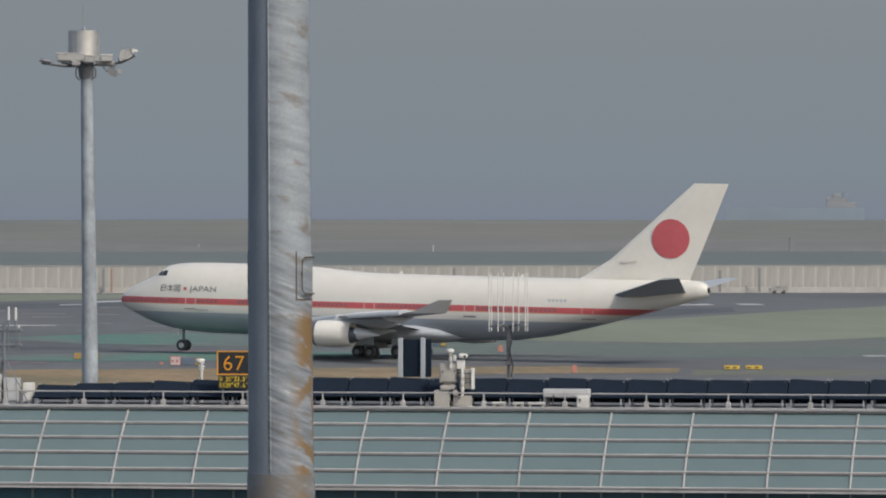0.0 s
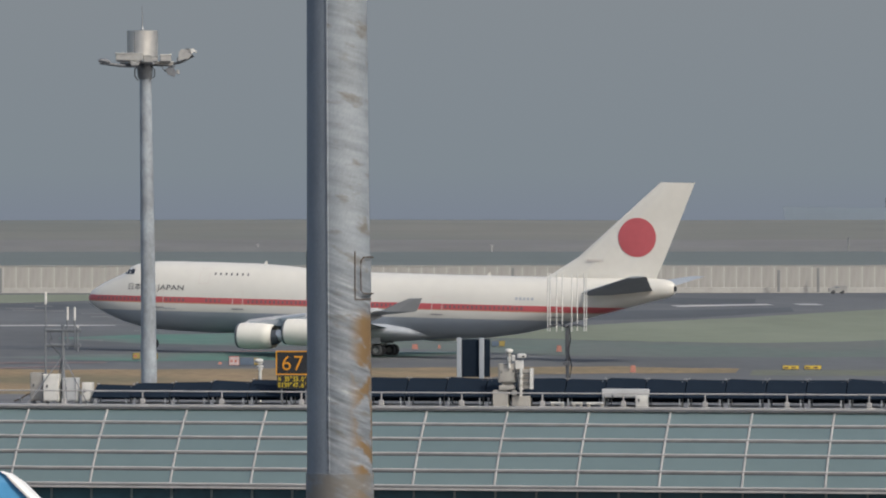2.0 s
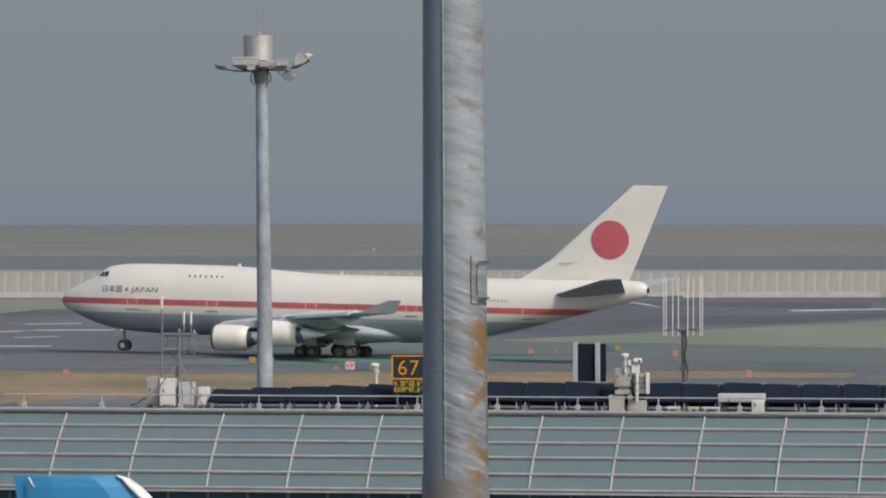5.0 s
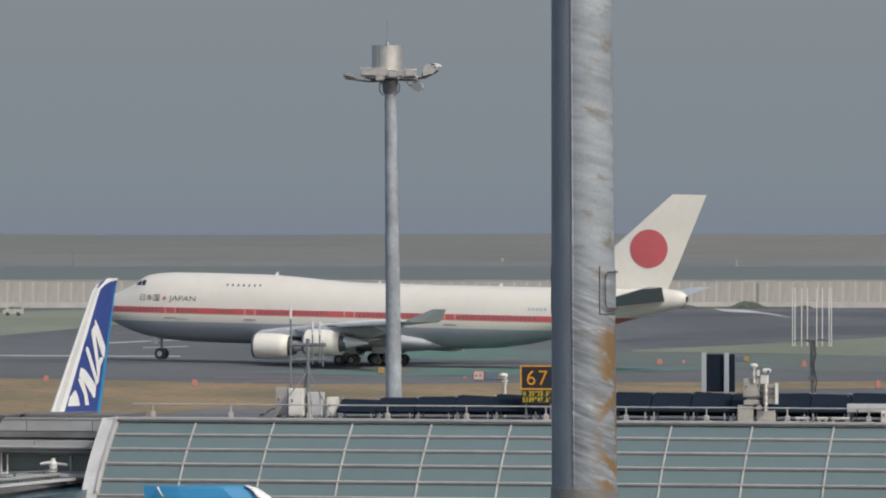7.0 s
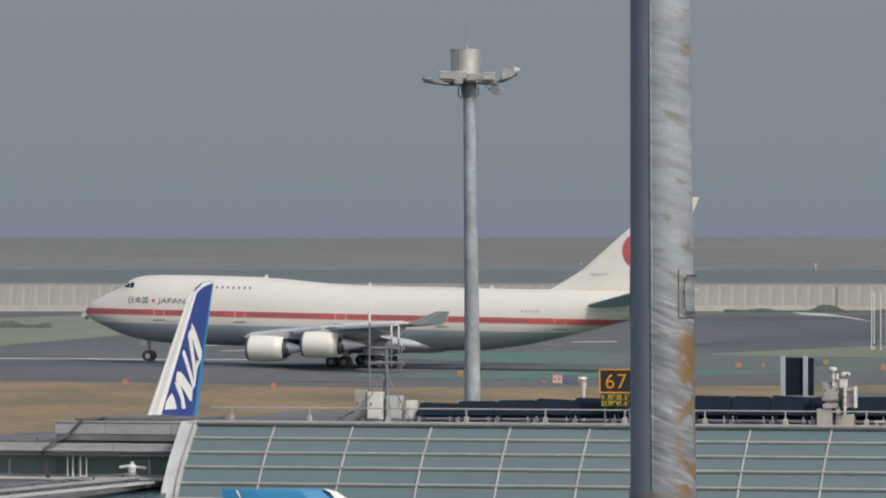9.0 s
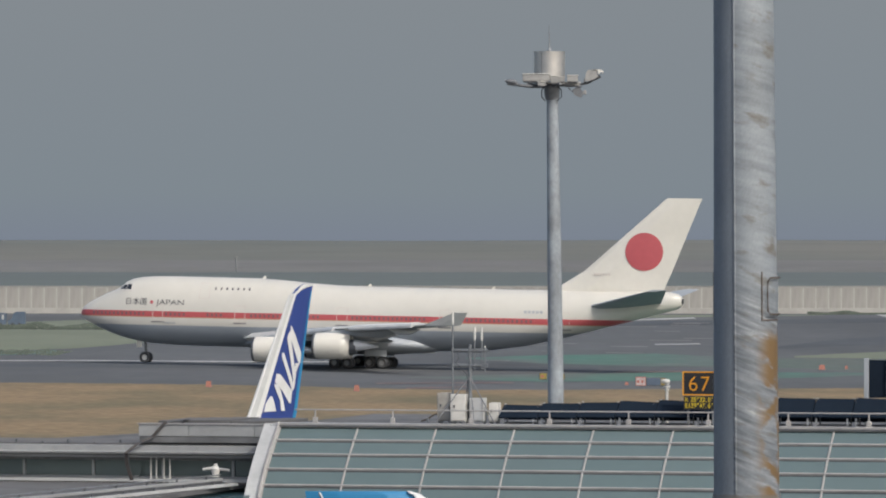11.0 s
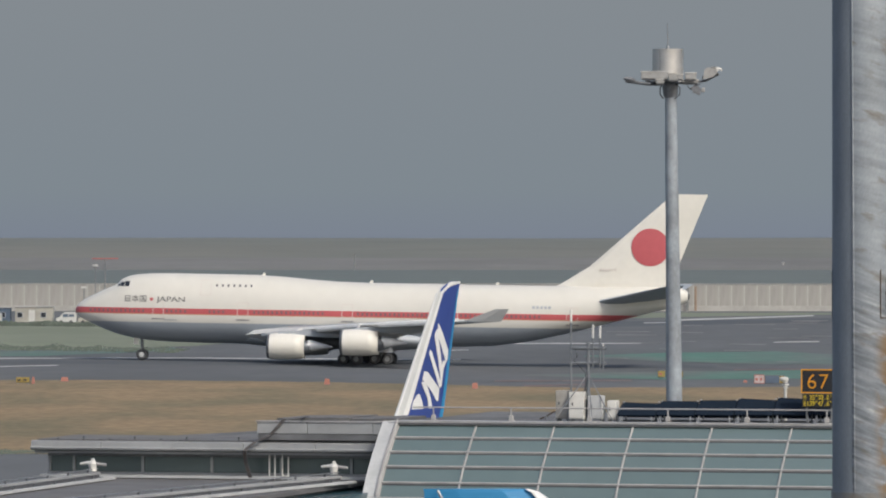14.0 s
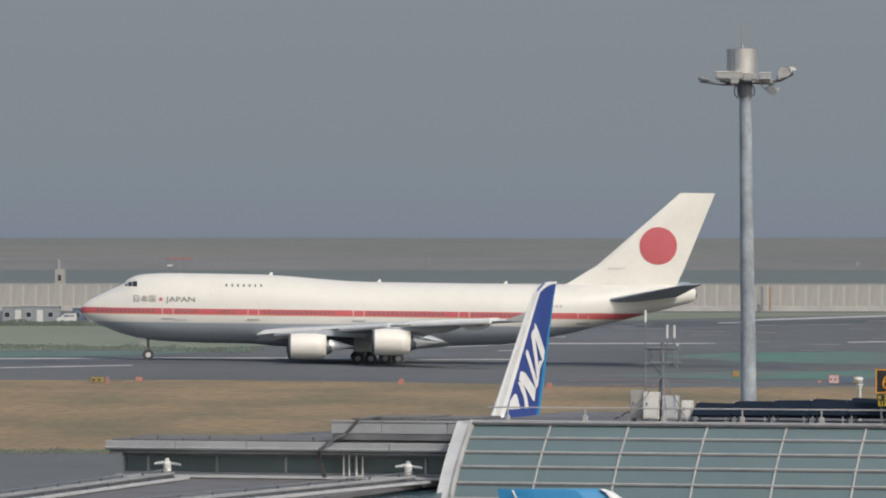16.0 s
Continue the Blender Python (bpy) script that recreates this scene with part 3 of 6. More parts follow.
def galvanised():
    """Zinc-grey steel with slanting pale and dark streaks and brown rust runs."""
    m = bpy.data.materials.new("streaked_galvanised_steel")
    m.use_nodes = True
    n, l = m.node_tree.nodes, m.node_tree.links
    b = n["Principled BSDF"]
    b.inputs["Roughness"].default_value, b.inputs["Metallic"].default_value = 0.55, 0.1
    co = n.new("ShaderNodeTexCoord")

    def noise_at(scale, loc, rot, detail=5):
        turn, mp, t = n.new("ShaderNodeMapping"), n.new("ShaderNodeMapping"), n.new("ShaderNodeTexNoise")
        turn.inputs["Rotation"].default_value = rot
        mp.inputs["Scale"].default_value, mp.inputs["Location"].default_value = scale, loc
        t.inputs["Scale"].default_value, t.inputs["Detail"].default_value = 1, detail
        l.new(co.outputs["Object"], turn.inputs["Vector"])
        l.new(turn.outputs[0], mp.inputs["Vector"])
        l.new(mp.outputs[0], t.inputs["Vector"])
        return t

    def ramp(t, stops):
        r = n.new("ShaderNodeValToRGB")
        r.color_ramp.elements[0].position, r.color_ramp.elements[0].color = stops[0][0], (*stops[0][1], 1)
        r.color_ramp.elements[1].position, r.color_ramp.elements[1].color = stops[-1][0], (*stops[-1][1], 1)
        for p, c in stops[1:-1]:
            r.color_ramp.elements.new(p).color = (*c, 1)
        l.new(t.outputs["Fac"], r.inputs["Fac"])
        return r

    def edge(axis, lo, hi):
        sep, mr = n.new("ShaderNodeSeparateXYZ"), n.new("ShaderNodeMapRange")
        mr.interpolation_type = "SMOOTHSTEP"
        l.new(co.outputs["Object"], sep.inputs[0])
        l.new(sep.outputs[axis], mr.inputs["Value"])
        mr.inputs["From Min"].default_value, mr.inputs["From Max"].default_value = lo, hi
        return mr.outputs[0]

    def times(a, c):
        k = n.new("ShaderNodeMath")
        k.operation = "MULTIPLY"
        l.new(a, k.inputs[0])
        l.new(c, k.inputs[1])
        return k.outputs[0]

    def blend(fac, a, c):
        k = n.new("ShaderNodeMix")
        k.data_type = "RGBA"
        l.new(fac, k.inputs["Factor"])
        for v, name in ((a, "A"), (c, "B")):
            if isinstance(v, tuple):
                k.inputs[name].default_value = (*v, 1)
            else:
                l.new(v, k.inputs[name])
        return k.outputs["Result"]

    # one side of the seam streaked galvanised, the other smooth paint darkened for shade
    strong = ramp(noise_at((1.8, 1.8, 17), (0, 0, 0), (0, radians(-22), 0), 6), [(0.3, (0.12, 0.132, 0.145)), (0.46, (0.195, 0.217, 0.24)), (0.6, (0.27, 0.292, 0.315)), (0.74, (0.44, 0.465, 0.48))])
    mild = ramp(noise_at((1.5, 1.5, 9), (4, 0, 0), (0, radians(-14), 0), 7), [(0.28, (0.205, 0.225, 0.245)), (0.5, (0.285, 0.315, 0.34)), (0.72, (0.345, 0.375, 0.405))])
    streak_colour = blend(edge("Z", 15.2, 13.9), mild.outputs[0], strong.outputs[0])
    dirt = ramp(noise_at((2.2, 2.2, 6.5), (9, 2, 1), (0, radians(-20), 0), 6), [(0.58, (0, 0, 0)), (0.74, (0.8, 0.8, 0.8))])
    smooth = ramp(noise_at((3, 3, 1.2), (2, 0, 0), (0, 0, 0)), [(0.3, (0.165, 0.19, 0.22)), (0.7, (0.215, 0.245, 0.28))])
    fine = ramp(noise_at((45, 45, 14), (3, 0, 0), (0, radians(-22), 0)), [(0.3, (0.86, 0.86, 0.86)), (0.7, (1, 1, 1))])
    rust = ramp(noise_at((1.8, 1.8, 3.8), (5.5, 1, 2.0), (0, radians(-38), 0), 8), [(0.43, (0, 0, 0)), (0.5, (1, 1, 1))])
    low = ramp(noise_at((4, 4, 7), (1, 8, 4), (0, radians(-12), 0), 5), [(0.32, (0.15, 0.15, 0.15)), (0.55, (0.9, 0.9, 0.9))])
    body = blend(edge("X", -0.165, -0.145), smooth.outputs[0], blend(dirt.outputs[0], streak_colour, (0.155, 0.13, 0.095)))
    mul = n.new("ShaderNodeMix")
    mul.data_type, mul.blend_type, mul.inputs["Factor"].default_value = "RGBA", "MULTIPLY", 1
    l.new(body, mul.inputs["A"])
    l.new(fine.outputs[0], mul.inputs["B"])
    rusty = blend(times(rust.outputs[0], times(edge("X", 0.1, 0.34), edge("Z", 14.1, 13.85))), mul.outputs["Result"], (0.185, 0.115, 0.05))
    old = blend(times(low.outputs[0], edge("Z", 11.84, 11.8)), rusty, (0.16, 0.145, 0.125))
    l.new(old, b.inputs["Base Color"])
    return m


GALV = galvanised()
MAST_STEEL = material("weathered_mast_steel", (0.355, 0.395, 0.43), 0.6, vary=0.14, scale=1.4, fine=7, second=(0.235, 0.255, 0.275), stretch=(1, 1, 0.6))
LAMP_METAL = material("pale_lamp_metal", (0.41, 0.405, 0.39), 0.45, metal=0.2, vary=0.08, scale=2)
DRUM_METAL = material("brushed_drum_metal", (0.6, 0.585, 0.56), 0.42, metal=0.75, vary=0.05, scale=2)
LEG_STEEL = material("dull_steel", (0.2, 0.21, 0.225), 0.55, vary=0.12, scale=2)
WHITE_METAL = material("white_metal", (0.68, 0.67, 0.63), 0.5, vary=0.06, scale=1.5)
DARK_STEEL = material("dark_steel", (0.12, 0.125, 0.135), 0.55, vary=0.1, scale=3)
RUSTY = material("rusty_iron", (0.12, 0.09, 0.07), 0.8, vary=0.15, scale=6)


def make_pole():
    p = thing("steel_pole", 2.61, 85, 0, "tall streaked galvanised steel pole with brown rust", "pole")
    bm = bmesh.new()
    tube(bm, [(0.075, 0, 0), (0.03, 0, 11.83)], [0.478, 0.455], 64)
    part("lower_shaft", finish(bm), GALV, p, smooth=True)
    bm = bmesh.new()
    tube(bm, [(0.03, 0, 11.8), (-0.03, 0, 21.5)], [0.44, 0.388], 64)
    part("upper_shaft", finish(bm), GALV, p, smooth=True)
    bm = bmesh.new()
    tube(bm, [(-0.125, -0.42, 11.85), (-0.18, -0.362, 21.5)], 0.012, 8)
    part("seam", finish(bm), GALV, p)
    return p


make_pole()


def make_mast():
    p = thing("floodlight_mast", 0.02, 373, 0, "tall grey steel apron floodlight mast with drum head", "light mast")
    bm = bmesh.new()
    tube(bm, [(0.36, 0, 0), (0.31, 0, 8.0), (0.12, 0, 23.6)], [0.49, 0.45, 0.342], 32)
    shaft = part("shaft", finish(bm), MAST_STEEL, p, smooth=True)
    part("joint_ring", tube(bmesh.new(), [(0.3, 0, 8.02), (0.3, 0, 8.16)], 0.455, 32), MAST_STEEL, shaft, smooth=True)
    bm = bmesh.new()
    tube(bm, [(-0.05, 0, 24.3), (-0.05, 0, 25.85)], 0.91, 48)
    drum = part("drum", finish(bm), DRUM_METAL, p, "brushed metal drum housing", smooth=True)
    part("rim", tube(bmesh.new(), [(-0.05, 0, 25.81), (-0.05, 0, 25.88)], 0.925, 48), DRUM_METAL, drum, smooth=True)
    part("seam", box(bmesh.new(), -0.52, -0.5, -0.81, -0.775, 24.3, 25.8), DARK_STEEL, drum)
    bm = bmesh.new()
    tube(bm, [(-0.05, 0, 25.85), (-0.05, 0, 26.0), (-0.05, 0, 26.1), (-0.05, 0, 26.5), (-0.08, 0, 27.4)], [0.13, 0.1, 0.045, 0.03, 0.014], 8)
    part("lightning_rod", finish(bm), STEEL, p)
    for pts, r in (([(-2.55, -0.3, 24.0), (-1.2, -0.2, 23.82), (0, 0, 23.82)], 0.1), ([(0, 0, 23.86), (1.5, 0, 23.9), (2.2, 0, 24.02), (2.95, 0, 24.42)], 0.07), ([(0, 0, 23.8), (-0.5, 1.6, 23.95)], 0.08), ([(0, 0, 23.8), (0.6, -1.6, 23.95)], 0.08)):
        bm = bmesh.new()
        tube(bm, pts, r, 8)
        part("arm", finish(bm), LEG_STEEL, p)
    part("neck", tube(bmesh.new(), [(0.1, 0, 23.02), (0.1, 0, 23.2), (0.09, 0, 23.7), (0.08, 0, 23.95)], [0.35, 0.43, 0.47, 0.45], 20), LEG_STEEL, p, smooth=True)
    part("platform", tube(bmesh.new(), [(-0.05, 0, 23.95), (-0.05, 0, 24.05)], 1.0, 24), LAMP_METAL, p)
    for b in ((-1.62, -0.02, -1.55, -1.05, 24.1, 24.5), (0.98, 1.64, -0.7, -0.1, 24.08, 24.44), (0.5, 0.86, -1.3, -0.95, 24.06, 24.34), (0.0, 0.5, -1.35, -0.95, 24.0, 24.4), (-0.75, -0.25, -1.5, -1.1, 23.82, 24.04), (-1.4, -0.5, 0.6, 1.2, 24.0, 24.3), (0.8, 1.75, -0.35, 0.25, 23.86, 24.03)):
        lb = part("lamp_box", box(bmesh.new(), *b, 0.03), LAMP_METAL, p, "pale floodlight box")
        part("lens", box(bmesh.new(), b[0] + 0.05, b[1] - 0.05, b[2] + 0.05, b[3] - 0.05, b[4] - 0.07, b[4] - 0.005), DARK_STEEL, lb)
        part("lid", box(bmesh.new(), b[0] - 0.03, b[1] + 0.03, b[2] - 0.03, b[3] + 0.03, b[5] + 0.004, b[5] + 0.05, 0.01), WHITE_METAL, lb)
    bm = bmesh.new()
    tube(bm, [(-2.65, -0.35, 24.12), (-2.5, -0.35, 24.14), (-2.15, -0.32, 24.08), (-1.95, -0.3, 24.0)], [0.06, 0.13, 0.15, 0.08], 8)
    part("floodlight", finish(bm), LEG_STEEL, p, "small grey floodlight at the arm's end")
    # hooded floodlight on the long arm, with a white visor
    bm = bmesh.new()
    loft(bm, [[(2.02, y, 24.1), (2.08, y, 24.58), (2.2, y, 24.78), (2.75, y, 24.82), (2.86, y, 24.45), (2.62, y, 24.24)] for y in (-0.5, 0.15)])
    fl = part("floodlight", finish(bm), LAMP_METAL, p, "grey hooded floodlight with white visor")
    bm = bmesh.new()
    loft(bm, [[(2.5, y, 24.83), (2.92, y, 24.82), (3.14, y, 24.72), (3.1, y, 24.58), (2.98, y, 24.66), (2.83, y, 24.52), (2.76, y, 24.79)] for y in (-0.56, 0.2)])
    part("visor", finish(bm), WHITE_METAL, fl, "white visor")
    part("bracket", box(bmesh.new(), 1.98, 2.08, -0.1, 0.1, 24.0, 24.3), DARK_STEEL, fl)
    bm = bmesh.new()
    loft(bm, [[(1.3, y, 23.66), (1.42, y, 23.32), (1.82, y, 23.16), (1.95, y, 23.4), (1.75, y, 23.72)] for y in (-0.45, 0.1)])
    fl = part("floodlight", finish(bm), LEG_STEEL, p, "dull grey floodlight hung below the arm")
    part("visor", box(bmesh.new(), 1.93, 2.13, -0.4, 0.05, 23.34, 23.6, 0.03), LAMP_METAL, fl)
    part("bracket", tube(bmesh.new(), [(1.08, -0.2, 23.75), (1.28, -0.2, 23.5), (1.5, -0.2, 23.72), (1.85, -0.2, 23.8)], 0.04, 6), DARK_STEEL, fl)
    for x0, x1 in ((0.52, 0.66), (-0.42, -0.5)):
        bm = bmesh.new()
        tube(bm, [(x0 * 0.7, -0.42, 22.95), (x1, -0.42, 23.2), (x1, -0.42, 23.6), (x0 * 0.8, -0.42, 23.85)], 0.035, 6)
        part("cable", finish(bm), DARK_TRIM, p)
    return p


make_mast()

# ---- terminal pier ----
GLASS_TINT = material("grey_green_glazing", (0.128, 0.176, 0.182), 0.22, vary=0.04, scale=0.1, fine=1)
oi, hsv = GLASS_TINT.node_tree.nodes.new("ShaderNodeObjectInfo"), GLASS_TINT.node_tree.nodes.new("ShaderNodeMapRange")
hsv.inputs["To Min"].default_value, hsv.inputs["To Max"].default_value = 0.16, 0.32
GLASS_TINT.node_tree.links.new(oi.outputs["Random"], hsv.inputs["Value"])
GLASS_TINT.node_tree.links.new(hsv.outputs[0], GLASS_TINT.node_tree.nodes["Principled BSDF"].inputs["Roughness"])
LOWER_PANE = material("deep_blue_glazing", (0.03, 0.085, 0.11), 0.15, vary=0.1, scale=0.4, fine=2)
ALU = material("pale_aluminium", (0.43, 0.42, 0.41), 0.5, metal=0.2, vary=0.08, scale=1.5)
ROOF_GREY = material("grey_roof_sheet", (0.185, 0.19, 0.198), 0.95, vary=0.16, scale=0.7, fine=4, stretch=(0.6, 0.3, 1))
ROOF_GREY.node_tree.nodes["Principled BSDF"].inputs["Specular IOR Level"].default_value = 0.15
PANEL_BLACK = material("black_solar_glass", (0.013, 0.021, 0.034), 0.75, vary=0.06, scale=1)
PANEL_BLACK.node_tree.nodes["Principled BSDF"].inputs["Specular IOR Level"].default_value = 0.08
PALE_GREY = material("pale_grey_metal", (0.5, 0.51, 0.51), 0.5, vary=0.06, scale=1.5)
BEIGE = material("beige_metal", (0.42, 0.40, 0.36), 0.6, vary=0.08, scale=1.5)
PIER = pose(0, 238, 0, 0, 0, -13.5)


def at_pier(ob):
    ob.matrix_world = PIER @ ob.matrix_world
    return ob


pier = at_pier(thing("terminal_pier", 0, 0, 0, "long airport pier with sloping glazed flank and flat roof", "terminal building"))
# across: negative v is towards the viewer; glazing curve of (v, z)
CURVE = [(0.0, 7.92), (-0.7, 7.38), (-1.34, 6.86), (-1.93, 6.33), (-2.47, 5.74), (-2.92, 5.17)]
PITCH, FIRST = 3.055, -10.5
bm = bmesh.new()
box(bm, FIRST - 0.2, 34, 0.05, 17, 0, 7.75)
part("core", bm, ROOF_GREY, pier)
for i in range(14):
    u0 = FIRST + i * PITCH
    for (va, za), (vb, zb) in zip(CURVE, CURVE[1:]):
        bm = bmesh.new()
        loft(bm, [[(u0, va, za), (u0 + PITCH, va, za), (u0 + PITCH, vb, zb), (u0, vb, zb)], [(u0, va + 0.1, za - 0.1), (u0 + PITCH, va + 0.1, za - 0.1), (u0 + PITCH, vb + 0.1, zb - 0.1), (u0, vb + 0.1, zb - 0.1)]])
        part("pane", finish(bm), GLASS_TINT, pier)
for i in range(15):
    u0 = FIRST + i * PITCH
    bm = bmesh.new()
    for (va, za), (vb, zb) in zip(CURVE, CURVE[1:]):
        tube(bm, [(u0, va - 0.02, za + 0.02), (u0, vb - 0.02, zb + 0.02)], 0.045, 6)
    part("mullion", finish(bm), ALU, pier)
for va, za in CURVE[1:]:
    bm = bmesh.new()
    tube(bm, [(FIRST, va - 0.03, za + 0.03), (FIRST + 14 * PITCH, va - 0.03, za + 0.03)], 0.05, 6)
    tr = part("transom", finish(bm), ALU, pier)
    bm = bmesh.new()
    tube(bm, [(FIRST, va - 0.045, za - 0.045), (FIRST + 14 * PITCH, va - 0.045, za - 0.05)], 0.034, 6)
    part("gasket", finish(bm), DARK_STEEL, tr)
bm = bmesh.new()
box(bm, FIRST - 0.4, FIRST + 14 * PITCH, -0.12, 1.2, 7.86, 8.02)
part("roof_edge", bm, ALU, pier)


# ---- parked aircraft fins ----
BLUE_DEEP = material("deep_blue_paint", (0.03, 0.06, 0.25), 0.4, vary=0.04, scale=0.3)
BLUE_LIGHT = material("light_blue_paint", (0.025, 0.215, 0.43), 0.55, vary=0.04, scale=0.3)


TAIL_WHITE = material("tail_white", (0.74, 0.74, 0.72), 0.4, vary=0.03)
TAIL_GREY = material("tail_grey", (0.56, 0.57, 0.56), 0.4, vary=0.04)


def make_blue_tail():
    """Fin ribs run from the rudder edge forward; the nose lies towards negative x."""
    t = thing("airliner_tail", 0, 0, 0, "deep blue airliner tail fin with white slashes", "aircraft tail")
    ribs = [(-8.5, -2.6, 4.0, 0.12), (-7.35, -2.0, 5.4, 0.11), (-2.72, -0.3, 11.72, 0.06), (-2.2, -0.13, 12.1, 0.05), (-1.3, 0.0, 12.4, 0.04)]
    bm = bmesh.new()
    upright(bm, ribs)
    fin = part("fin", finish(bm), BLUE_DEEP, t, "deep blue tail fin")

    def at(z):
        for a, b in zip(ribs, ribs[1:]):
            if z <= b[2]:
                k = (z - a[2]) / (b[2] - a[2])
                return [p + (q - p) * k for p, q in zip(a, b)]
        return ribs[-1]

    def spot(c, z, out):
        """c from 0 at the leading edge to 1 at the rudder edge."""
        xl, xt, _, h = at(z)
        hw = h * (c / 0.06 * 0.6 if c < 0.06 else 0.6 + 0.4 * (c - 0.06) / 0.24 if c < 0.3 else 1 - 0.4 * (c - 0.3) / 0.4 if c < 0.7 else 0.6 * (1 - c) / 0.3)
        return Vector((xl + c * (xt - xl), -hw - out, z))

    def band(name, c0, c1, z0, z1, mat, out=0.015):
        bm = bmesh.new()
        vs = [[bm.verts.new(spot(c, z0 + (z1 - z0) * i / 14, out)) for c in (c0, (c0 + c1) / 2, c1)] for i in range(15)]
        for r, q in zip(vs, vs[1:]):
            for j in range(2):
                bm.faces.new((r[j], r[j + 1], q[j + 1], q[j]))
        part(name, finish(bm), mat, fin)

    band("leading_edge", 0.0, 0.09, 4.2, 12.36, TAIL_GREY)
    band("leading_edge", 0.09, 0.19, 4.2, 12.38, TAIL_WHITE)
    for c0, c1, z0 in ((0.19, 0.27, 11.9), (0.27, 0.38, 12.04), (0.38, 0.52, 12.14), (0.52, 0.72, 12.21), (0.72, 1.0, 12.26)):
        band("leading_edge", c0, c1, z0, 12.39, TAIL_WHITE)
    band("rudder_edge", 0.92, 1.0, 4.2, 12.0, BLUE_LIGHT)
    bm = bmesh.new()
    tube(bm, [(-8.52, 0.06, 4.0), (-7.37, 0.06, 5.4), (-2.74, 0.04, 11.72), (-2.25, 0.02, 12.08)], [0.13, 0.12, 0.08, 0.04], 12)
    part("leading_edge_cap", finish(bm), TAIL_GREY, fin, smooth=True)

    def slash(points):
        bm = bmesh.new()
        n = len(points) // 2
        vs = [(bm.verts.new(spot(*points[i], 0.02)), bm.verts.new(spot(*points[-1 - i], 0.02))) for i in range(n)]
        for r, q in zip(vs, vs[1:]):
            bm.faces.new((r[0], q[0], q[1], r[1]))
        part("white_slash", finish(bm), TAIL_WHITE, fin)

    # white slashes, each from its top down one side and back up the other
    slash([(0.315, 10.1), (0.493, 9.27), (0.79, 8.29), (0.862, 8.04), (0.912, 8.04), (0.903, 8.59), (0.588, 9.58), (0.359, 10.1)])
    slash([(0.305, 9.64), (0.312, 9.42), (0.629, 8.04), (0.785, 7.06), (0.83, 7.06), (0.768, 7.79), (0.502, 9.21), (0.375, 9.88)])
    slash([(0.762, 8.04), (0.769, 7.43), (0.785, 6.69), (0.848, 6.63), (0.835, 7.58), (0.896, 8.04)])
    slash([(0.283, 8.69), (0.282, 8.47), (0.629, 7.27), (0.8, 6.51), (0.845, 6.66), (0.721, 7.27), (0.447, 8.29), (0.351, 8.59)])
    slash([(0.273, 7.52), (0.29, 7.06), (0.558, 6.51), (0.779, 5.86), (0.819, 5.86), (0.8, 6.51), (0.575, 7.06), (0.391, 7.46)])
    slash([(0.277, 6.94), (0.381, 6.57), (0.534, 6.04), (0.614, 5.46), (0.704, 5.46), (0.616, 6.04), (0.516, 6.51), (0.38, 6.94)])
    slash([(0.273, 6.29), (0.21, 5.92), (0.227, 5.46), (0.498, 5.46), (0.412, 5.92), (0.315, 6.29)])
    bm = bmesh.new()
    tube(bm, [(-9.6, 0, 3.0), (-6, 0, 3.1), (-2, 0, 3.6), (0.6, 0, 4.1)], [1.7, 1.65, 1.0, 0.3], 24)
    part("tail_cone", finish(bm), TAIL_WHITE, t, smooth=True)
    bm = bmesh.new()
    tube(bm, [(-9, 0, 0.0), (-9, 0, 2.0)], 0.2, 10)
    part("gear_leg", finish(bm), STEEL, t)
    return t


def make_sky_tail():
    t = thing("airliner_tail", 0, 0, 0, "light blue airliner tail fin with white leading edge", "aircraft tail")
    ribs = [(1.2, 6.5, 5.0, 0.42), (0.16, 2.75, 10.6, 0.22), (0.05, 1.92, 11.46, 0.17), (0.02, 1.72, 11.66, 0.15), (0.01, 1.56, 11.77, 0.12), (0.0, 1.42, 11.81, 0.1)]
    bm = bmesh.new()
    rings = []
    for xt, xl, z, h in ribs:
        c = xl - xt
        rings.append([(xt, 0, z), (xt + 0.3 * c, -0.6 * h, z), (xt + 0.7 * c, -h, z), (xl - 0.06 * c, -0.6 * h, z), (xl, 0, z), (xl - 0.06 * c, 0.6 * h, z), (xt + 0.7 * c, h, z), (xt + 0.3 * c, 0.6 * h, z)])
    loft(bm, rings)
    fin = part("fin", finish(bm), BLUE_LIGHT, t, "light blue tail fin")
    bm = bmesh.new()
    rings = []
    for xt, xl, z, h in ribs:
        w = 0.03 if z > 11.8 else 0.09 if z > 11.7 else 0.16
        hw = h + 0.012
        rings.append([(xl - w, -hw, z), (xl - 0.4 * w, -0.75 * hw, z), (xl + 0.012, 0, z + 0.004), (xl - 0.4 * w, 0.75 * hw, z), (xl - w, hw, z)])
    loft(bm, rings)
    part("leading_edge", finish(bm), TAIL_WHITE, fin, smooth=True)
    part("hinge", tube(bmesh.new(), [(0.2, -0.1, 11.79), (0.25, -0.14, 11.7), (0.28, -0.16, 11.66)], 0.02, 8), STEEL, fin)
    bm = bmesh.new()
    tube(bm, [(0.4, 0, 4.6), (3, 0, 4.0), (7.5, 0, 3.6), (10, 0, 3.5)], [0.4, 1.1, 1.8, 1.9], 24)
    part("tail_cone", finish(bm), TAIL_WHITE, t, smooth=True)
    part("gear_leg", tube(bmesh.new(), [(9, 0, 0), (9, 0, 2.0)], 0.2, 10), STEEL, t)
    return t


BLUE_TAIL, SKY_TAIL = make_blue_tail(), make_sky_tail()
SKY_TAIL.matrix_world = pose(-3.33, 86, 0)

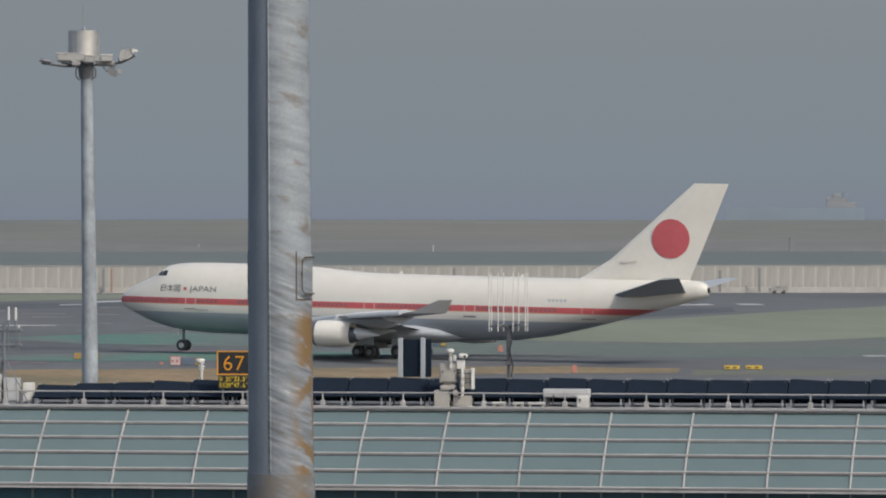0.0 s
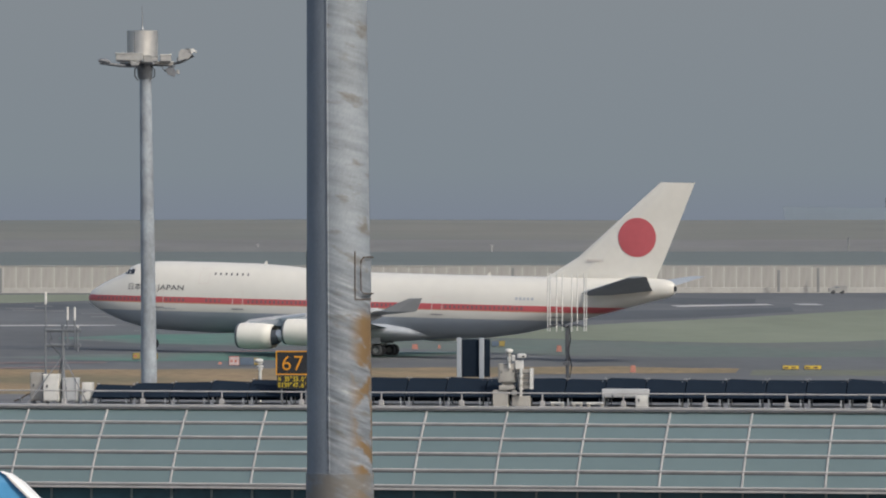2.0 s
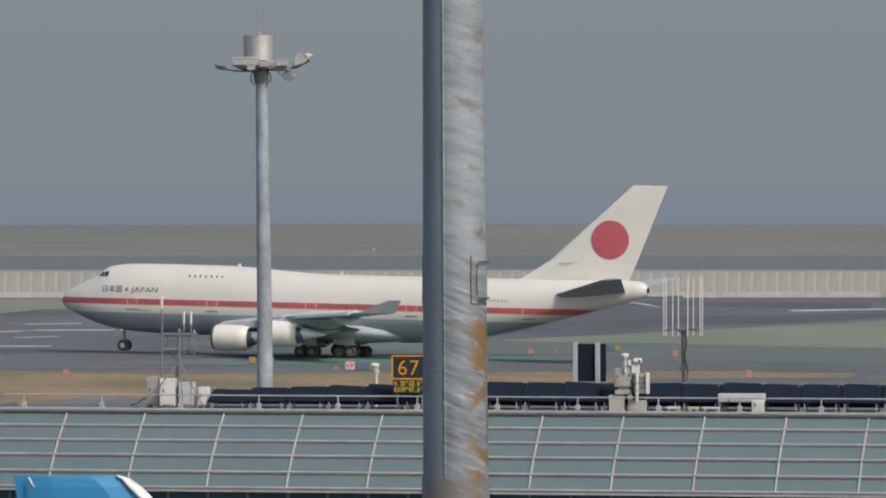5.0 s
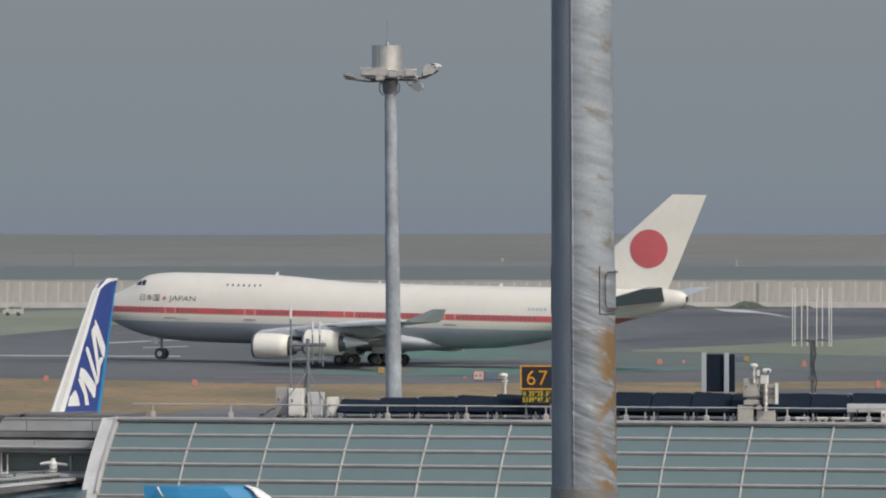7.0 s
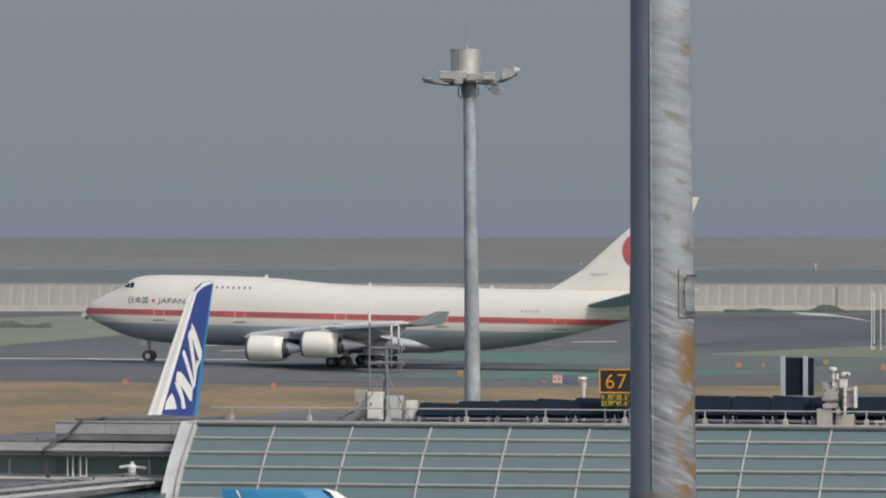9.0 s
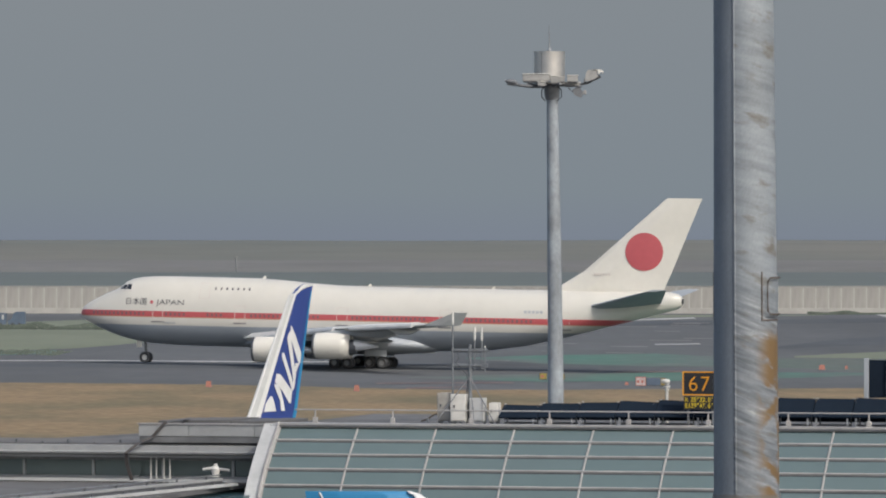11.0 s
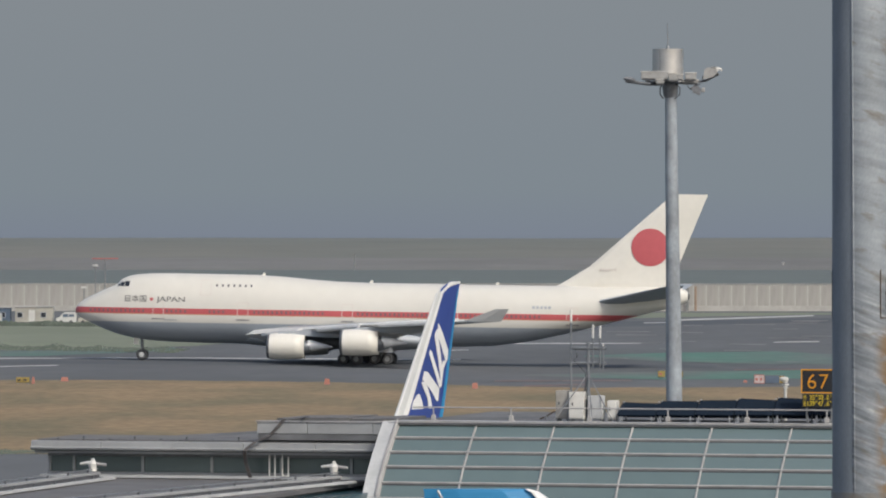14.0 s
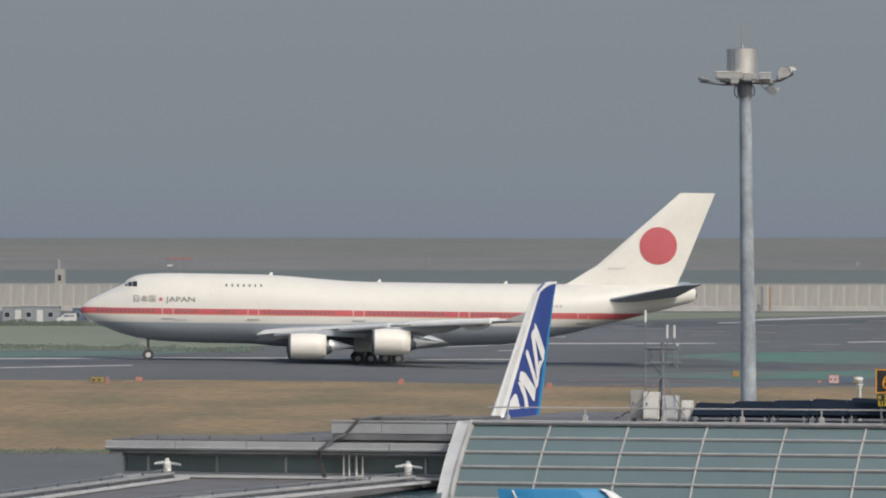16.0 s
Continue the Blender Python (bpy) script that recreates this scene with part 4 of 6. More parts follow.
# ---- pier roof ----
def pier_part(name, bm, mat, label="", parent=None, smooth=False):
    return part(name, bm, mat, parent or pier, label, smooth)


def roof_thing(name, u, v, label, category, group=""):
    return at_pier(thing(name, u, v, 7.95, label, category, group))


for i in range(15):
    pier_part("roof_sheet", box(bmesh.new(), FIRST + i * PITCH - 0.35, FIRST + i * PITCH + PITCH - 0.37, 0.1, 15, 7.75, 7.95), ROOF_GREY)
bm = bmesh.new()
box(bm, FIRST - 0.4, FIRST + 14 * PITCH, -0.2, -0.12, 7.9, 7.96)
pier_part("gutter", bm, DARK_STEEL, "dark gutter line")
bm = bmesh.new()
box(bm, FIRST, FIRST + 14 * PITCH, -2.6, 0, 0.4, 5.02)
pier_part("lower_glazing", bm, LOWER_PANE, "dark glazing under the sloping flank")
for i in range(29):
    u = FIRST + i * PITCH / 2
    bm = bmesh.new()
    box(bm, u - 0.04, u + 0.04, -2.68, -2.605, 0.3, 5.01)
    pier_part("post", bm, GLASS_TINT)
bm = bmesh.new()
box(bm, FIRST, FIRST + 14 * PITCH, -3.0, -2.85, 5.04, 5.12)
pier_part("sill_beam", bm, ALU)
# white end plate that follows the glazing
bm = bmesh.new()
ring = [(v - 0.1, z + 0.1) for v, z in CURVE] + [(-3.6, 4.0), (-4.1, 2.6), (-4.3, 0.0), (0.4, 0.0), (0.4, 8.0)]
loft(bm, [[(FIRST - 0.62, v, z) for v, z in ring], [(FIRST - 0.02, v, z) for v, z in ring]])
pier_part("end_plate", finish(bm), PALE_GREY, "white curved end plate")
bm = bmesh.new()
for (va, za), (vb, zb) in zip(CURVE, CURVE[1:]):
    tube(bm, [(FIRST - 0.05, va - 0.16, za + 0.14), (FIRST - 0.05, vb - 0.16, zb + 0.14)], 0.05, 6)
pier_part("edge_trim", finish(bm), ALU)

# handrail along the roof
rail = roof_thing("roof_rail", 0, 0.5, "grey steel rail along the roof edge", "rail")
bm = bmesh.new()
tube(bm, [(FIRST + 0.4, 0, 0.58), (FIRST + 14 * PITCH, 0, 0.58)], 0.028, 8)
part("bar", finish(bm), ALU, rail)
for i in range(14):
    u = FIRST + 1.2 + i * PITCH
    bm = bmesh.new()
    tube(bm, [(u, 0, 0), (u, 0, 0.58)], 0.03, 6)
    box(bm, u - 0.16, u + 0.16, -0.12, 0.12, 0, 0.1, 0.02)
    box(bm, u - 0.09, u + 0.09, -0.06, 0.06, 0.1, 0.3, 0.02)
    part("post", finish(bm), ALU, rail)

# solar panels in a row, the first ones stepping up
LEG = material("panel_leg_steel", (0.33, 0.35, 0.37), 0.6, vary=0.1)


def solar_panel(u, rise):
    p = roof_thing("solar_panel", u, 1.5, "black tilted solar panel on grey legs", "solar panel", "solar panels on the roof")
    bm = bmesh.new()
    z0, z1 = 0.32 + rise * 0.35, 0.78 + rise
    a, b = random.uniform(-0.05, 0.02), random.uniform(-0.02, 0.045)
    loft(bm, [[(0, 0, z0), (1.47, 0, z0 - 0.012), (1.47, 0.9, z1 + a), (0, 0.9, z1 + b)], [(0, 0.03, z0 - 0.05), (1.47, 0.03, z0 - 0.06), (1.47, 0.93, z1 + a - 0.05), (0, 0.93, z1 + b - 0.05)]])
    for u in (0.02, 1.4):
        part("clamp", box(bmesh.new(), u, u + 0.06, 0.86, 0.94, z1 - 0.02, z1 + 0.03), ALU, p)
    part("glass", finish(bm), PANEL_BLACK, p)
    for x in (0.12, 1.3):
        part("leg", box(bmesh.new(), x, x + 0.05, 0.05, 0.1, 0, z0 - 0.03), LEG, p)
        part("leg", box(bmesh.new(), x, x + 0.05, 0.8, 0.85, 0, z1 - 0.08), LEG, p)
    # black sheet added to darken the shaded gap beneath the panel
    bm = bmesh.new()
    box(bm, 0.0, 1.49, 0.95, 1.0, 0.2, z1 - 0.1)
    part("shade_sheet", bm, PANEL_BLACK, p)
    bm = bmesh.new()
    box(bm, 0.1, 1.35, 0.5, 0.9, 0, 0.12)
    part("ballast", bm, LEG_STEEL, p)


for i in range(22):
    solar_panel(-2.36 + 1.512 * i, min(0.3, 0.05 * i))


def cabinet(u, v, w, h, d, mat, label, legs=0.12):
    c = roof_thing("equipment_cabinet", u, v, label, "cabinet")
    bm = bmesh.new()
    box(bm, 0, w, 0, d, legs, h, 0.015)
    part("body", bm, mat, c)
    bm = bmesh.new()
    box(bm, 0.03, w - 0.03, -0.025, -0.004, legs + 0.05, h - 0.06, 0.008)
    dr = part("door", bm, mat, c)
    bm = bmesh.new()
    box(bm, w * 0.22, w * 0.22 + 0.06, -0.05, -0.026, h * 0.55, h * 0.55 + 0.12)
    part("handle", bm, DARK_STEEL, dr)
    for x in (0.02, w - 0.1):
        bm = bmesh.new()
        box(bm, x, x + 0.08, 0.02, d - 0.02, 0, legs)
        part("foot", bm, STEEL, c)
    return c


cabinet(-4.36, 1.9, 0.6, 1.16, 0.6, WHITE_METAL, "white roof equipment cabinet under the antenna mast")
cabinet(-5.0, 2.4, 0.52, 1.2, 0.6, BEIGE, "beige roof equipment cabinet beside a white one")
cabinet(-3.64, 2.0, 0.57, 1.02, 0.5, PALE_GREY, "pale grey roof equipment cabinet beside the antenna mast")
cabinet(-2.9, 2.1, 0.36, 0.84, 0.5, WHITE_METAL, "narrow white roof equipment cabinet beside solar panels")
cabinet(17.3, 0.95, 1.72, 0.74, 0.5, PALE_GREY, "long pale grey roof unit on open legs", 0.42)
cabinet(18.6, 0.75, 0.45, 0.5, 0.15, WHITE_METAL, "small white roof box", 0.06)

MAST_GREY = material("dull_mast_grey", (0.17, 0.185, 0.2), 0.6, vary=0.1, scale=2)
mast = roof_thing("antenna_mast", -3.7, 2.35, "grey steel roof antenna mast with whips and stays", "antenna")
bm = bmesh.new()
tube(bm, [(0, 0, 0), (0, 0, 3.05)], 0.075, 10)
part("pole", finish(bm), MAST_GREY, mast)
for z in (2.25, 2.82):
    bm = bmesh.new()
    tube(bm, [(-0.72, 0, z), (0.7, 0, z)], 0.075, 8)
    part("crossbar", finish(bm), MAST_GREY, mast)
for x, z0, z1, zt, r in ((-0.66, 0.0, 3.8, 4.28, 0.036), (0.2, 2.1, 3.2, 3.72, 0.032), (0.48, 2.1, 3.2, 3.7, 0.032), (0.6, 2.0, 2.9, 3.0, 0.03)):
    bm = bmesh.new()
    tube(bm, [(x, -0.06, z0), (x, -0.06, z1)], r, 8)
    w = part("whip", finish(bm), MAST_GREY, mast)
    bm = bmesh.new()
    tube(bm, [(x, -0.06, z1), (x, -0.06, z1 + 0.08), (x, -0.06, zt)], [r, r * 1.45, r * 1.3], 8)
    part("radome", finish(bm), WHITE_METAL, w)
for x, y in ((-1.1, -1.3), (-0.5, 0.4), (0.5, -1.3), (1.2, -0.8)):
    bm = bmesh.new()
    tube(bm, [(0, 0, 1.85), (x, y, 0)], 0.022, 6)
    part("stay", finish(bm), LEG_STEEL, mast)
bm = bmesh.new()
tube(bm, [(-0.5, -0.05, 2.8), (-0.42, -0.06, 2.5), (-0.55, -0.05, 2.35), (-0.1, -0.06, 1.9), (-0.07, -0.06, 0.2)], 0.015, 6)
part("cable", finish(bm), DARK_TRIM, mast)

hose = roof_thing("roof_hose", -6.3, 5.0, "brown hose lying looped on the roof", "hose")
part("loop", finish(tube(bmesh.new(), [(0, 0, 0.03), (0.25, 0, 0.12), (0.5, 0.1, 0.3), (0.75, 0.1, 0.33), (1.1, 0, 0.22), (1.4, 0, 0.24)], 0.03, 6)), RUSTY, hose)
for u in (0.2, 1.2):
    part("clip", box(bmesh.new(), u, u + 0.08, -0.06, 0.06, 0, 0.16), STEEL, hose)
# stand number sign
SIGN_BLACK = material("black_sign_face", (0.02, 0.022, 0.026), 0.5, vary=0.05)
SIGN_AMBER = material("amber_sign_paint", (0.75, 0.33, 0.02), 0.5, vary=0.06, scale=3)
SIGN_YELLOW = material("yellow_sign_paint", (0.62, 0.47, 0.03), 0.5, vary=0.06, scale=3)


def sign_text(txt, u, z, size, width, mat, parent, thick):
    """Characters spread evenly over the width, each a part of its own."""
    step = width / len(txt)
    for i, ch in enumerate(txt):
        if ch == " ":
            continue
        cu = bpy.data.curves.new("character", "FONT")
        cu.body, cu.size, cu.offset, cu.extrude = ch, size, thick, 0.004
        tmp = new("character", cu)
        bpy.context.view_layer.update()
        me = bpy.data.meshes.new_from_object(tmp.evaluated_get(bpy.context.evaluated_depsgraph_get()))
        bpy.data.objects.remove(tmp)
        bm = bmesh.new()
        bm.from_mesh(me)
        bpy.data.meshes.remove(me)
        lo, hi = min(v.co.x for v in bm.verts), max(v.co.x for v in bm.verts)
        k = min(1.0, 0.86 * step / (hi - lo))
        for v in bm.verts:
            v.co = Vector((u + step * (i + 0.5) + (v.co.x - (lo + hi) / 2) * k, -0.035 - v.co.z, z + v.co.y))
        part("character", bm, mat, parent)


sg = roof_thing("stand_sign", 4.84, 1.2, "black stand sign with amber number 67 and coordinates", "sign")
bm = bmesh.new()
box(bm, 0, 1.3, 0, 0.14, 1.2, 2.1, 0.01)
face = part("number_board", bm, SIGN_BLACK, sg)
for b in ((0, 1.3, 1.2, 1.245), (0, 1.3, 2.055, 2.1), (0, 0.045, 1.246, 2.054), (1.255, 1.3, 1.246, 2.054)):
    bm = bmesh.new()
    box(bm, b[0], b[1], -0.02, -0.003, b[2], b[3])
    part("border", bm, SIGN_AMBER, face)
sign_text("67", 0.19, 1.37, 0.8, 0.92, SIGN_AMBER, face, -0.008)
bm = bmesh.new()
box(bm, 0.04, 1.28, 0, 0.12, 0.66, 1.18, 0.01)
low = part("coordinate_board", bm, SIGN_BLACK, sg)
sign_text("N 35\u00b033.0'", 0.1, 0.96, 0.25, 1.1, SIGN_YELLOW, low, 0.004)
sign_text("E139\u00b047.6'", 0.1, 0.73, 0.25, 1.1, SIGN_YELLOW, low, 0.004)
for u in (0.15, 1.1):
    bm = bmesh.new()
    box(bm, u, u + 0.06, 0.16, 0.22, 0, 2.0)
    part("post", bm, STEEL, sg)


def dome_camera(u, v, z0, z1, label):
    c = roof_thing("dome_camera", u, v, label, "camera")
    bm = bmesh.new()
    tube(bm, [(0, 0, z0), (0, 0, z1 - 0.3)], 0.06, 10)
    part("post", finish(bm), WHITE_METAL, c)
    bm = bmesh.new()
    for z, r in ((z1 - 0.36, 0.1), (z1 - 0.26, 0.13), (z1 - 0.16, 0.09)):
        tube(bm, [(0, 0, z - 0.03), (0, 0, z + 0.03)], r, 12)
    part("bracket", finish(bm), WHITE_METAL, c)
    bm = bmesh.new()
    tube(bm, [(-0.05, 0, z1 - 0.14), (-0.05, 0, z1 - 0.1), (-0.05, 0, z1), (-0.05, 0, z1 + 0.03)], [0.1, 0.17, 0.17, 0.1], 14)
    part("dome", finish(bm), WHITE_METAL, c, smooth=True)


dome_camera(3.75, 3.4, 0, 1.72, "small white dome camera on a post")

bd = roof_thing("screen_board", 11.41, 3.2, "dark screen board between two pale posts", "board")
bm = bmesh.new()
box(bm, 0.06, 1.24, 0.02, 0.1, 1.1, 2.52)
part("panel", bm, PANEL_BLACK, bd)
for u in (0.0, 0.86):
    bm = bmesh.new()
    box(bm, u, u + 0.17, -0.12, 0.0, 0, 2.58, 0.01)
    part("post", bm, GREY_PAINT, bd)

eq = roof_thing("camera_cluster", 13.35, 1.2, "beige camera housings and boxes on a roof stand", "camera mount")
for nm, b, m_ in (("stand", (-0.22, 0.36, 0, 0.5, 0, 0.66), BEIGE), ("stand", (0.5, 1.16, 0.05, 0.45, 0, 0.46), BEIGE), ("housing", (0.0, 0.66, -0.05, 0.35, 0.95, 1.66), BEIGE), ("housing", (0.74, 1.19, 0.0, 0.32, 0.72, 1.44), BEIGE),
                  ("junction_box", (0.66, 0.94, -0.12, 0.12, 1.46, 1.8), WHITE_METAL), ("plate", (1.2, 1.28, -0.1, 0.3, 0.7, 1.49), WHITE_METAL), ("column", (0.12, 0.52, 0.05, 0.4, 0.66, 0.95), BEIGE)):
    part(nm, box(bmesh.new(), *b, 0.015), m_, eq)
for u, w, z in ((0.02, 0.24, 0.67), (0.2, 0.3, 0.67), (0.5, 0.2, 0.47), (0.42, 0.22, 0.67)):
    part("ballast_block", box(bmesh.new(), u, u + w, -0.08, 0.05, z, z + 0.16 + 0.4 * (0.3 - w), 0.03), BEIGE, eq)
part("door", box(bmesh.new(), 0.06, 0.6, -0.075, -0.054, 1.0, 1.61, 0.008), BEIGE, eq)
for u, z in ((0.1, 1.3), (0.55, 1.34)):
    part("latch", box(bmesh.new(), u, u + 0.05, -0.1, -0.076, z, z + 0.1), DARK_STEEL, eq)
part("post", finish(tube(bmesh.new(), [(0.43, -0.12, 1.5), (0.43, -0.12, 2.06)], 0.05, 10)), WHITE_METAL, eq)
part("post", finish(tube(bmesh.new(), [(0.88, -0.16, 0.46), (0.88, -0.16, 1.46)], 0.05, 10)), WHITE_METAL, eq)
for u, z0, k in ((0.43, 1.7, 3), (0.88, 0.56, 6)):
    for q in range(k):
        part("collar", finish(tube(bmesh.new(), [(u, -0.14, z0 + 0.13 * q), (u, -0.14, z0 + 0.05 + 0.13 * q)], 0.085, 10)), WHITE_METAL if q % 2 else BEIGE, eq)
dome = part("camera", finish(tube(bmesh.new(), [(0.42, -0.12, 2.05), (0.42, -0.12, 2.09), (0.42, -0.12, 2.17), (0.42, -0.12, 2.22)], [0.08, 0.145, 0.155, 0.09], 16)), WHITE_METAL, eq, "white dome camera", smooth=True)
part("side_camera", box(bmesh.new(), 0.54, 0.64, -0.2, -0.05, 1.76, 1.98, 0.02), WHITE_METAL, eq)
cam_box = part("camera", box(bmesh.new(), 0.74, 1.06, -0.22, 0.02, 1.86, 2.04, 0.05), WHITE_METAL, eq, "white camera with dark lens")
part("lens", finish(tube(bmesh.new(), [(0.99, -0.21, 1.93), (0.99, -0.235, 1.93)], 0.05, 12)), DARK_TRIM, cam_box)
for z in (0.95, 1.12, 1.3):
    part("bracket", finish(tube(bmesh.new(), [(0.68, -0.06, z), (1.27, -0.06, z)], 0.022, 6)), DARK_STEEL, eq)
part("cable", finish(tube(bmesh.new(), [(0.7, -0.07, 1.4), (0.64, -0.1, 1.2), (0.7, -0.1, 1.0), (0.6, -0.1, 0.7), (0.4, -0.12, 0.68)], 0.02, 6)), DARK_TRIM, eq)

dp = roof_thing("ring_antenna", 15.47, 4.0, "ring of white dipole rods on a dark pole", "antenna")
bm = bmesh.new()
tube(bm, [(0, 0, 0), (0.02, 0, 1.5), (0.02, 0, 2.1), (0, 0, 3.05)], [0.07, 0.07, 0.09, 0.07], 10)
box(bm, -0.13, 0.13, -0.13, 0.13, 1.55, 1.68)
part("pole", finish(bm), DARK_STEEL, dp)
bm = bmesh.new()
tube(bm, [(0.1, -0.1, 3.0), (0.16, -0.1, 2.5), (0.06, -0.1, 2.1), (0.2, -0.1, 1.5), (0.09, -0.1, 0.9)], 0.025, 6)
part("cable", finish(bm), DARK_TRIM, dp)
for k in range(8):
    a = 2 * math.pi * (k + 0.52) / 8
    x, y = 0.75 * math.cos(a), 0.75 * math.sin(a)
    bm = bmesh.new()
    tube(bm, [(0, 0, 2.95), (x * 0.5, y * 0.5, 3.08), (x, y, 3.0)], 0.025, 6)
    arm = part("arm", finish(bm), DARK_STEEL, dp)
    bm = bmesh.new()
    tube(bm, [(x, y, 2.82), (x, y, 5.02)], 0.02, 8)
    part("rod", finish(bm), WHITE_METAL, arm, "white dipole rod")
for u0, w in ((15.4, 0.5), (16.2, 0.4), (16.75, 0.65)):
    p = roof_thing("pipe_bundle", u0, 0.8, "short pale pipes lying on the roof", "pipes")
    bm = bmesh.new()
    tube(bm, [(0, 0, 0.2), (w, 0, 0.2)], 0.05, 8)
    part("pipe", finish(bm), WHITE_METAL, p)
    for x in (0.05, w - 0.1):
        part("block", box(bmesh.new(), x, x + 0.08, -0.1, 0.1, 0, 0.15), BEIGE, p)

# ---- lower wing at the pier's end ----
LOW_GLASS = material("dark_green_glazing", (0.12, 0.14, 0.14), 0.25, vary=0.06, scale=0.2, fine=1)
COATED = material("coated_green_glass", (0.17, 0.215, 0.215), 0.15, metal=0.4, vary=0.06, scale=0.3, fine=1)
LOW_ROOF = material("lower_roof_grey", (0.148, 0.146, 0.146), 0.8, vary=0.1, scale=0.4, fine=4)
FASCIA = material("grey_fascia", (0.345, 0.355, 0.36), 0.55, vary=0.06, scale=0.6, fine=4)
wing = at_pier(thing("low_terminal_wing", 0, 0, 0, "low flat-roofed terminal wing with dark window band", "terminal building"))
UA, UB = -25.2, -11.2
part("block", box(bmesh.new(), UA, UB, 1.9, 11, 0, 6.6), LOW_GLASS, wing)
POSTS = [UA + 0.05, -24.15, -21.34, -18.53, -15.72, -12.91, UB]
for a, b in zip(POSTS, POSTS[1:]):
    part("window", box(bmesh.new(), a + 0.052, b - 0.052, 1.78, 1.86, 5.91, 6.62), COATED, wing, "dark green window pane")
for u in POSTS:
    part("mullion", box(bmesh.new(), u - 0.05, u + 0.05, 1.68, 1.87, 5.9, 6.62), FASCIA, wing)
part("head", box(bmesh.new(), UA, UB, 1.64, 1.675, 6.5, 6.62), LEG_STEEL, wing)
part("sill", box(bmesh.new(), UA - 0.1, UB, 1.0, 1.67, 5.7, 5.8), PALE_GREY, wing)
part("apron_wall", box(bmesh.new(), UA - 0.05, UB, 1.68, 1.89, 5.7, 5.895), FASCIA, wing)
part("soffit", box(bmesh.new(), UA - 0.3, UB, 0.95, 1.9, 6.63, 6.72), FASCIA, wing)
for i in range(5):
    u, w = UA - 0.4 + i * 2.88, 2.86
    bm = bmesh.new()
    edge_line = [(0.95, 6.74), (0.72, 6.78), (0.69, 6.85), (0.72, 6.88), (0.8, 6.885), (0.8, 7.08), (0.9, 7.11), (2.0, 7.11), (2.0, 6.74)]
    loft(bm, [[(q, v, z) for v, z in edge_line] for q in (u, u + w)])
    part("fascia", finish(bm), FASCIA, wing)
    bm = bmesh.new()
    loft(bm, [[(q, 1.0, 7.12), (q, 1.0, 7.17), (q, 5.6, 7.19), (q, 5.6, 7.12)] for q in (u + 0.2, u + 0.18 + w)])
    part("roof_sheet", finish(bm), LOW_ROOF, wing)
bm = bmesh.new()
loft(bm, [[(q, v, 6.9) for q, v in ((-21.6, 5.62), (-16.3, 5.62), (-16.3, 12.0), (-19.0, 12.0))], [(q, v, z) for q, v, z in ((-21.6, 5.62, 7.17), (-16.3, 5.62, 7.2), (-16.3, 12.0, 7.3), (-19.0, 12.0, 7.24))]])
part("back_roof", finish(bm), ROOF_GREY, wing)
for i in range(8):
    u = -24.6 + 1.05 * i
    part("roof_clip", box(bmesh.new(), u, u + 0.05, 0.98, 1.1, 7.172, 7.3 if i % 2 else 7.22), DARK_STEEL, wing)
bm = bmesh.new()
box(bm, -16.4, -10.9, 1.0, 11, 7.21, 7.8)
part("upper_block", bm, ROOF_GREY, wing)
for u, w in ((-16.45, 2.0), (-14.43, 2.6), (-11.81, 1.0)):
    part("upper_fascia", box(bmesh.new(), u, u + w, 0.9, 0.98, 7.46, 7.9, 0.01), FASCIA, wing)
part("upper_ledge", box(bmesh.new(), -16.4, -11, 0.86, 0.99, 7.215, 7.44), ROOF_GREY, wing)
part("upper_coping", box(bmesh.new(), -16.5, -10.8, 0.86, 1.4, 7.91, 7.95), ALU, wing)
bm = bmesh.new()
for i in range(5):
    box(bm, -16.0 + i * 0.98, -15.05 + i * 0.98, 2.0 + 0.1 * (i % 2), 6.0, 7.82, 8.02 + 0.02 * (i % 3))
part("roof_membrane", bm, LOW_ROOF, wing, "uneven dark roof membrane")
# lower roofs that run out towards the viewer
bm = bmesh.new()
loft(bm, [[(-22.6, 1.45, 5.5), (-22.6, -26, 5.5), (-12.2, -26, 5.5), (-12.2, 1.45, 5.5)], [(-22.6, 1.45, 5.66), (-22.6, -26, 5.66), (-12.2, -26, 5.66), (-12.2, 1.45, 5.66)]])
part("lower_roof", finish(bm), LOW_ROOF, wing, "grey lower roof")
part("lower_wall", box(bmesh.new(), -22.4, -12.4, -25.8, 1.4, 0, 5.45), LOW_GLASS, wing)


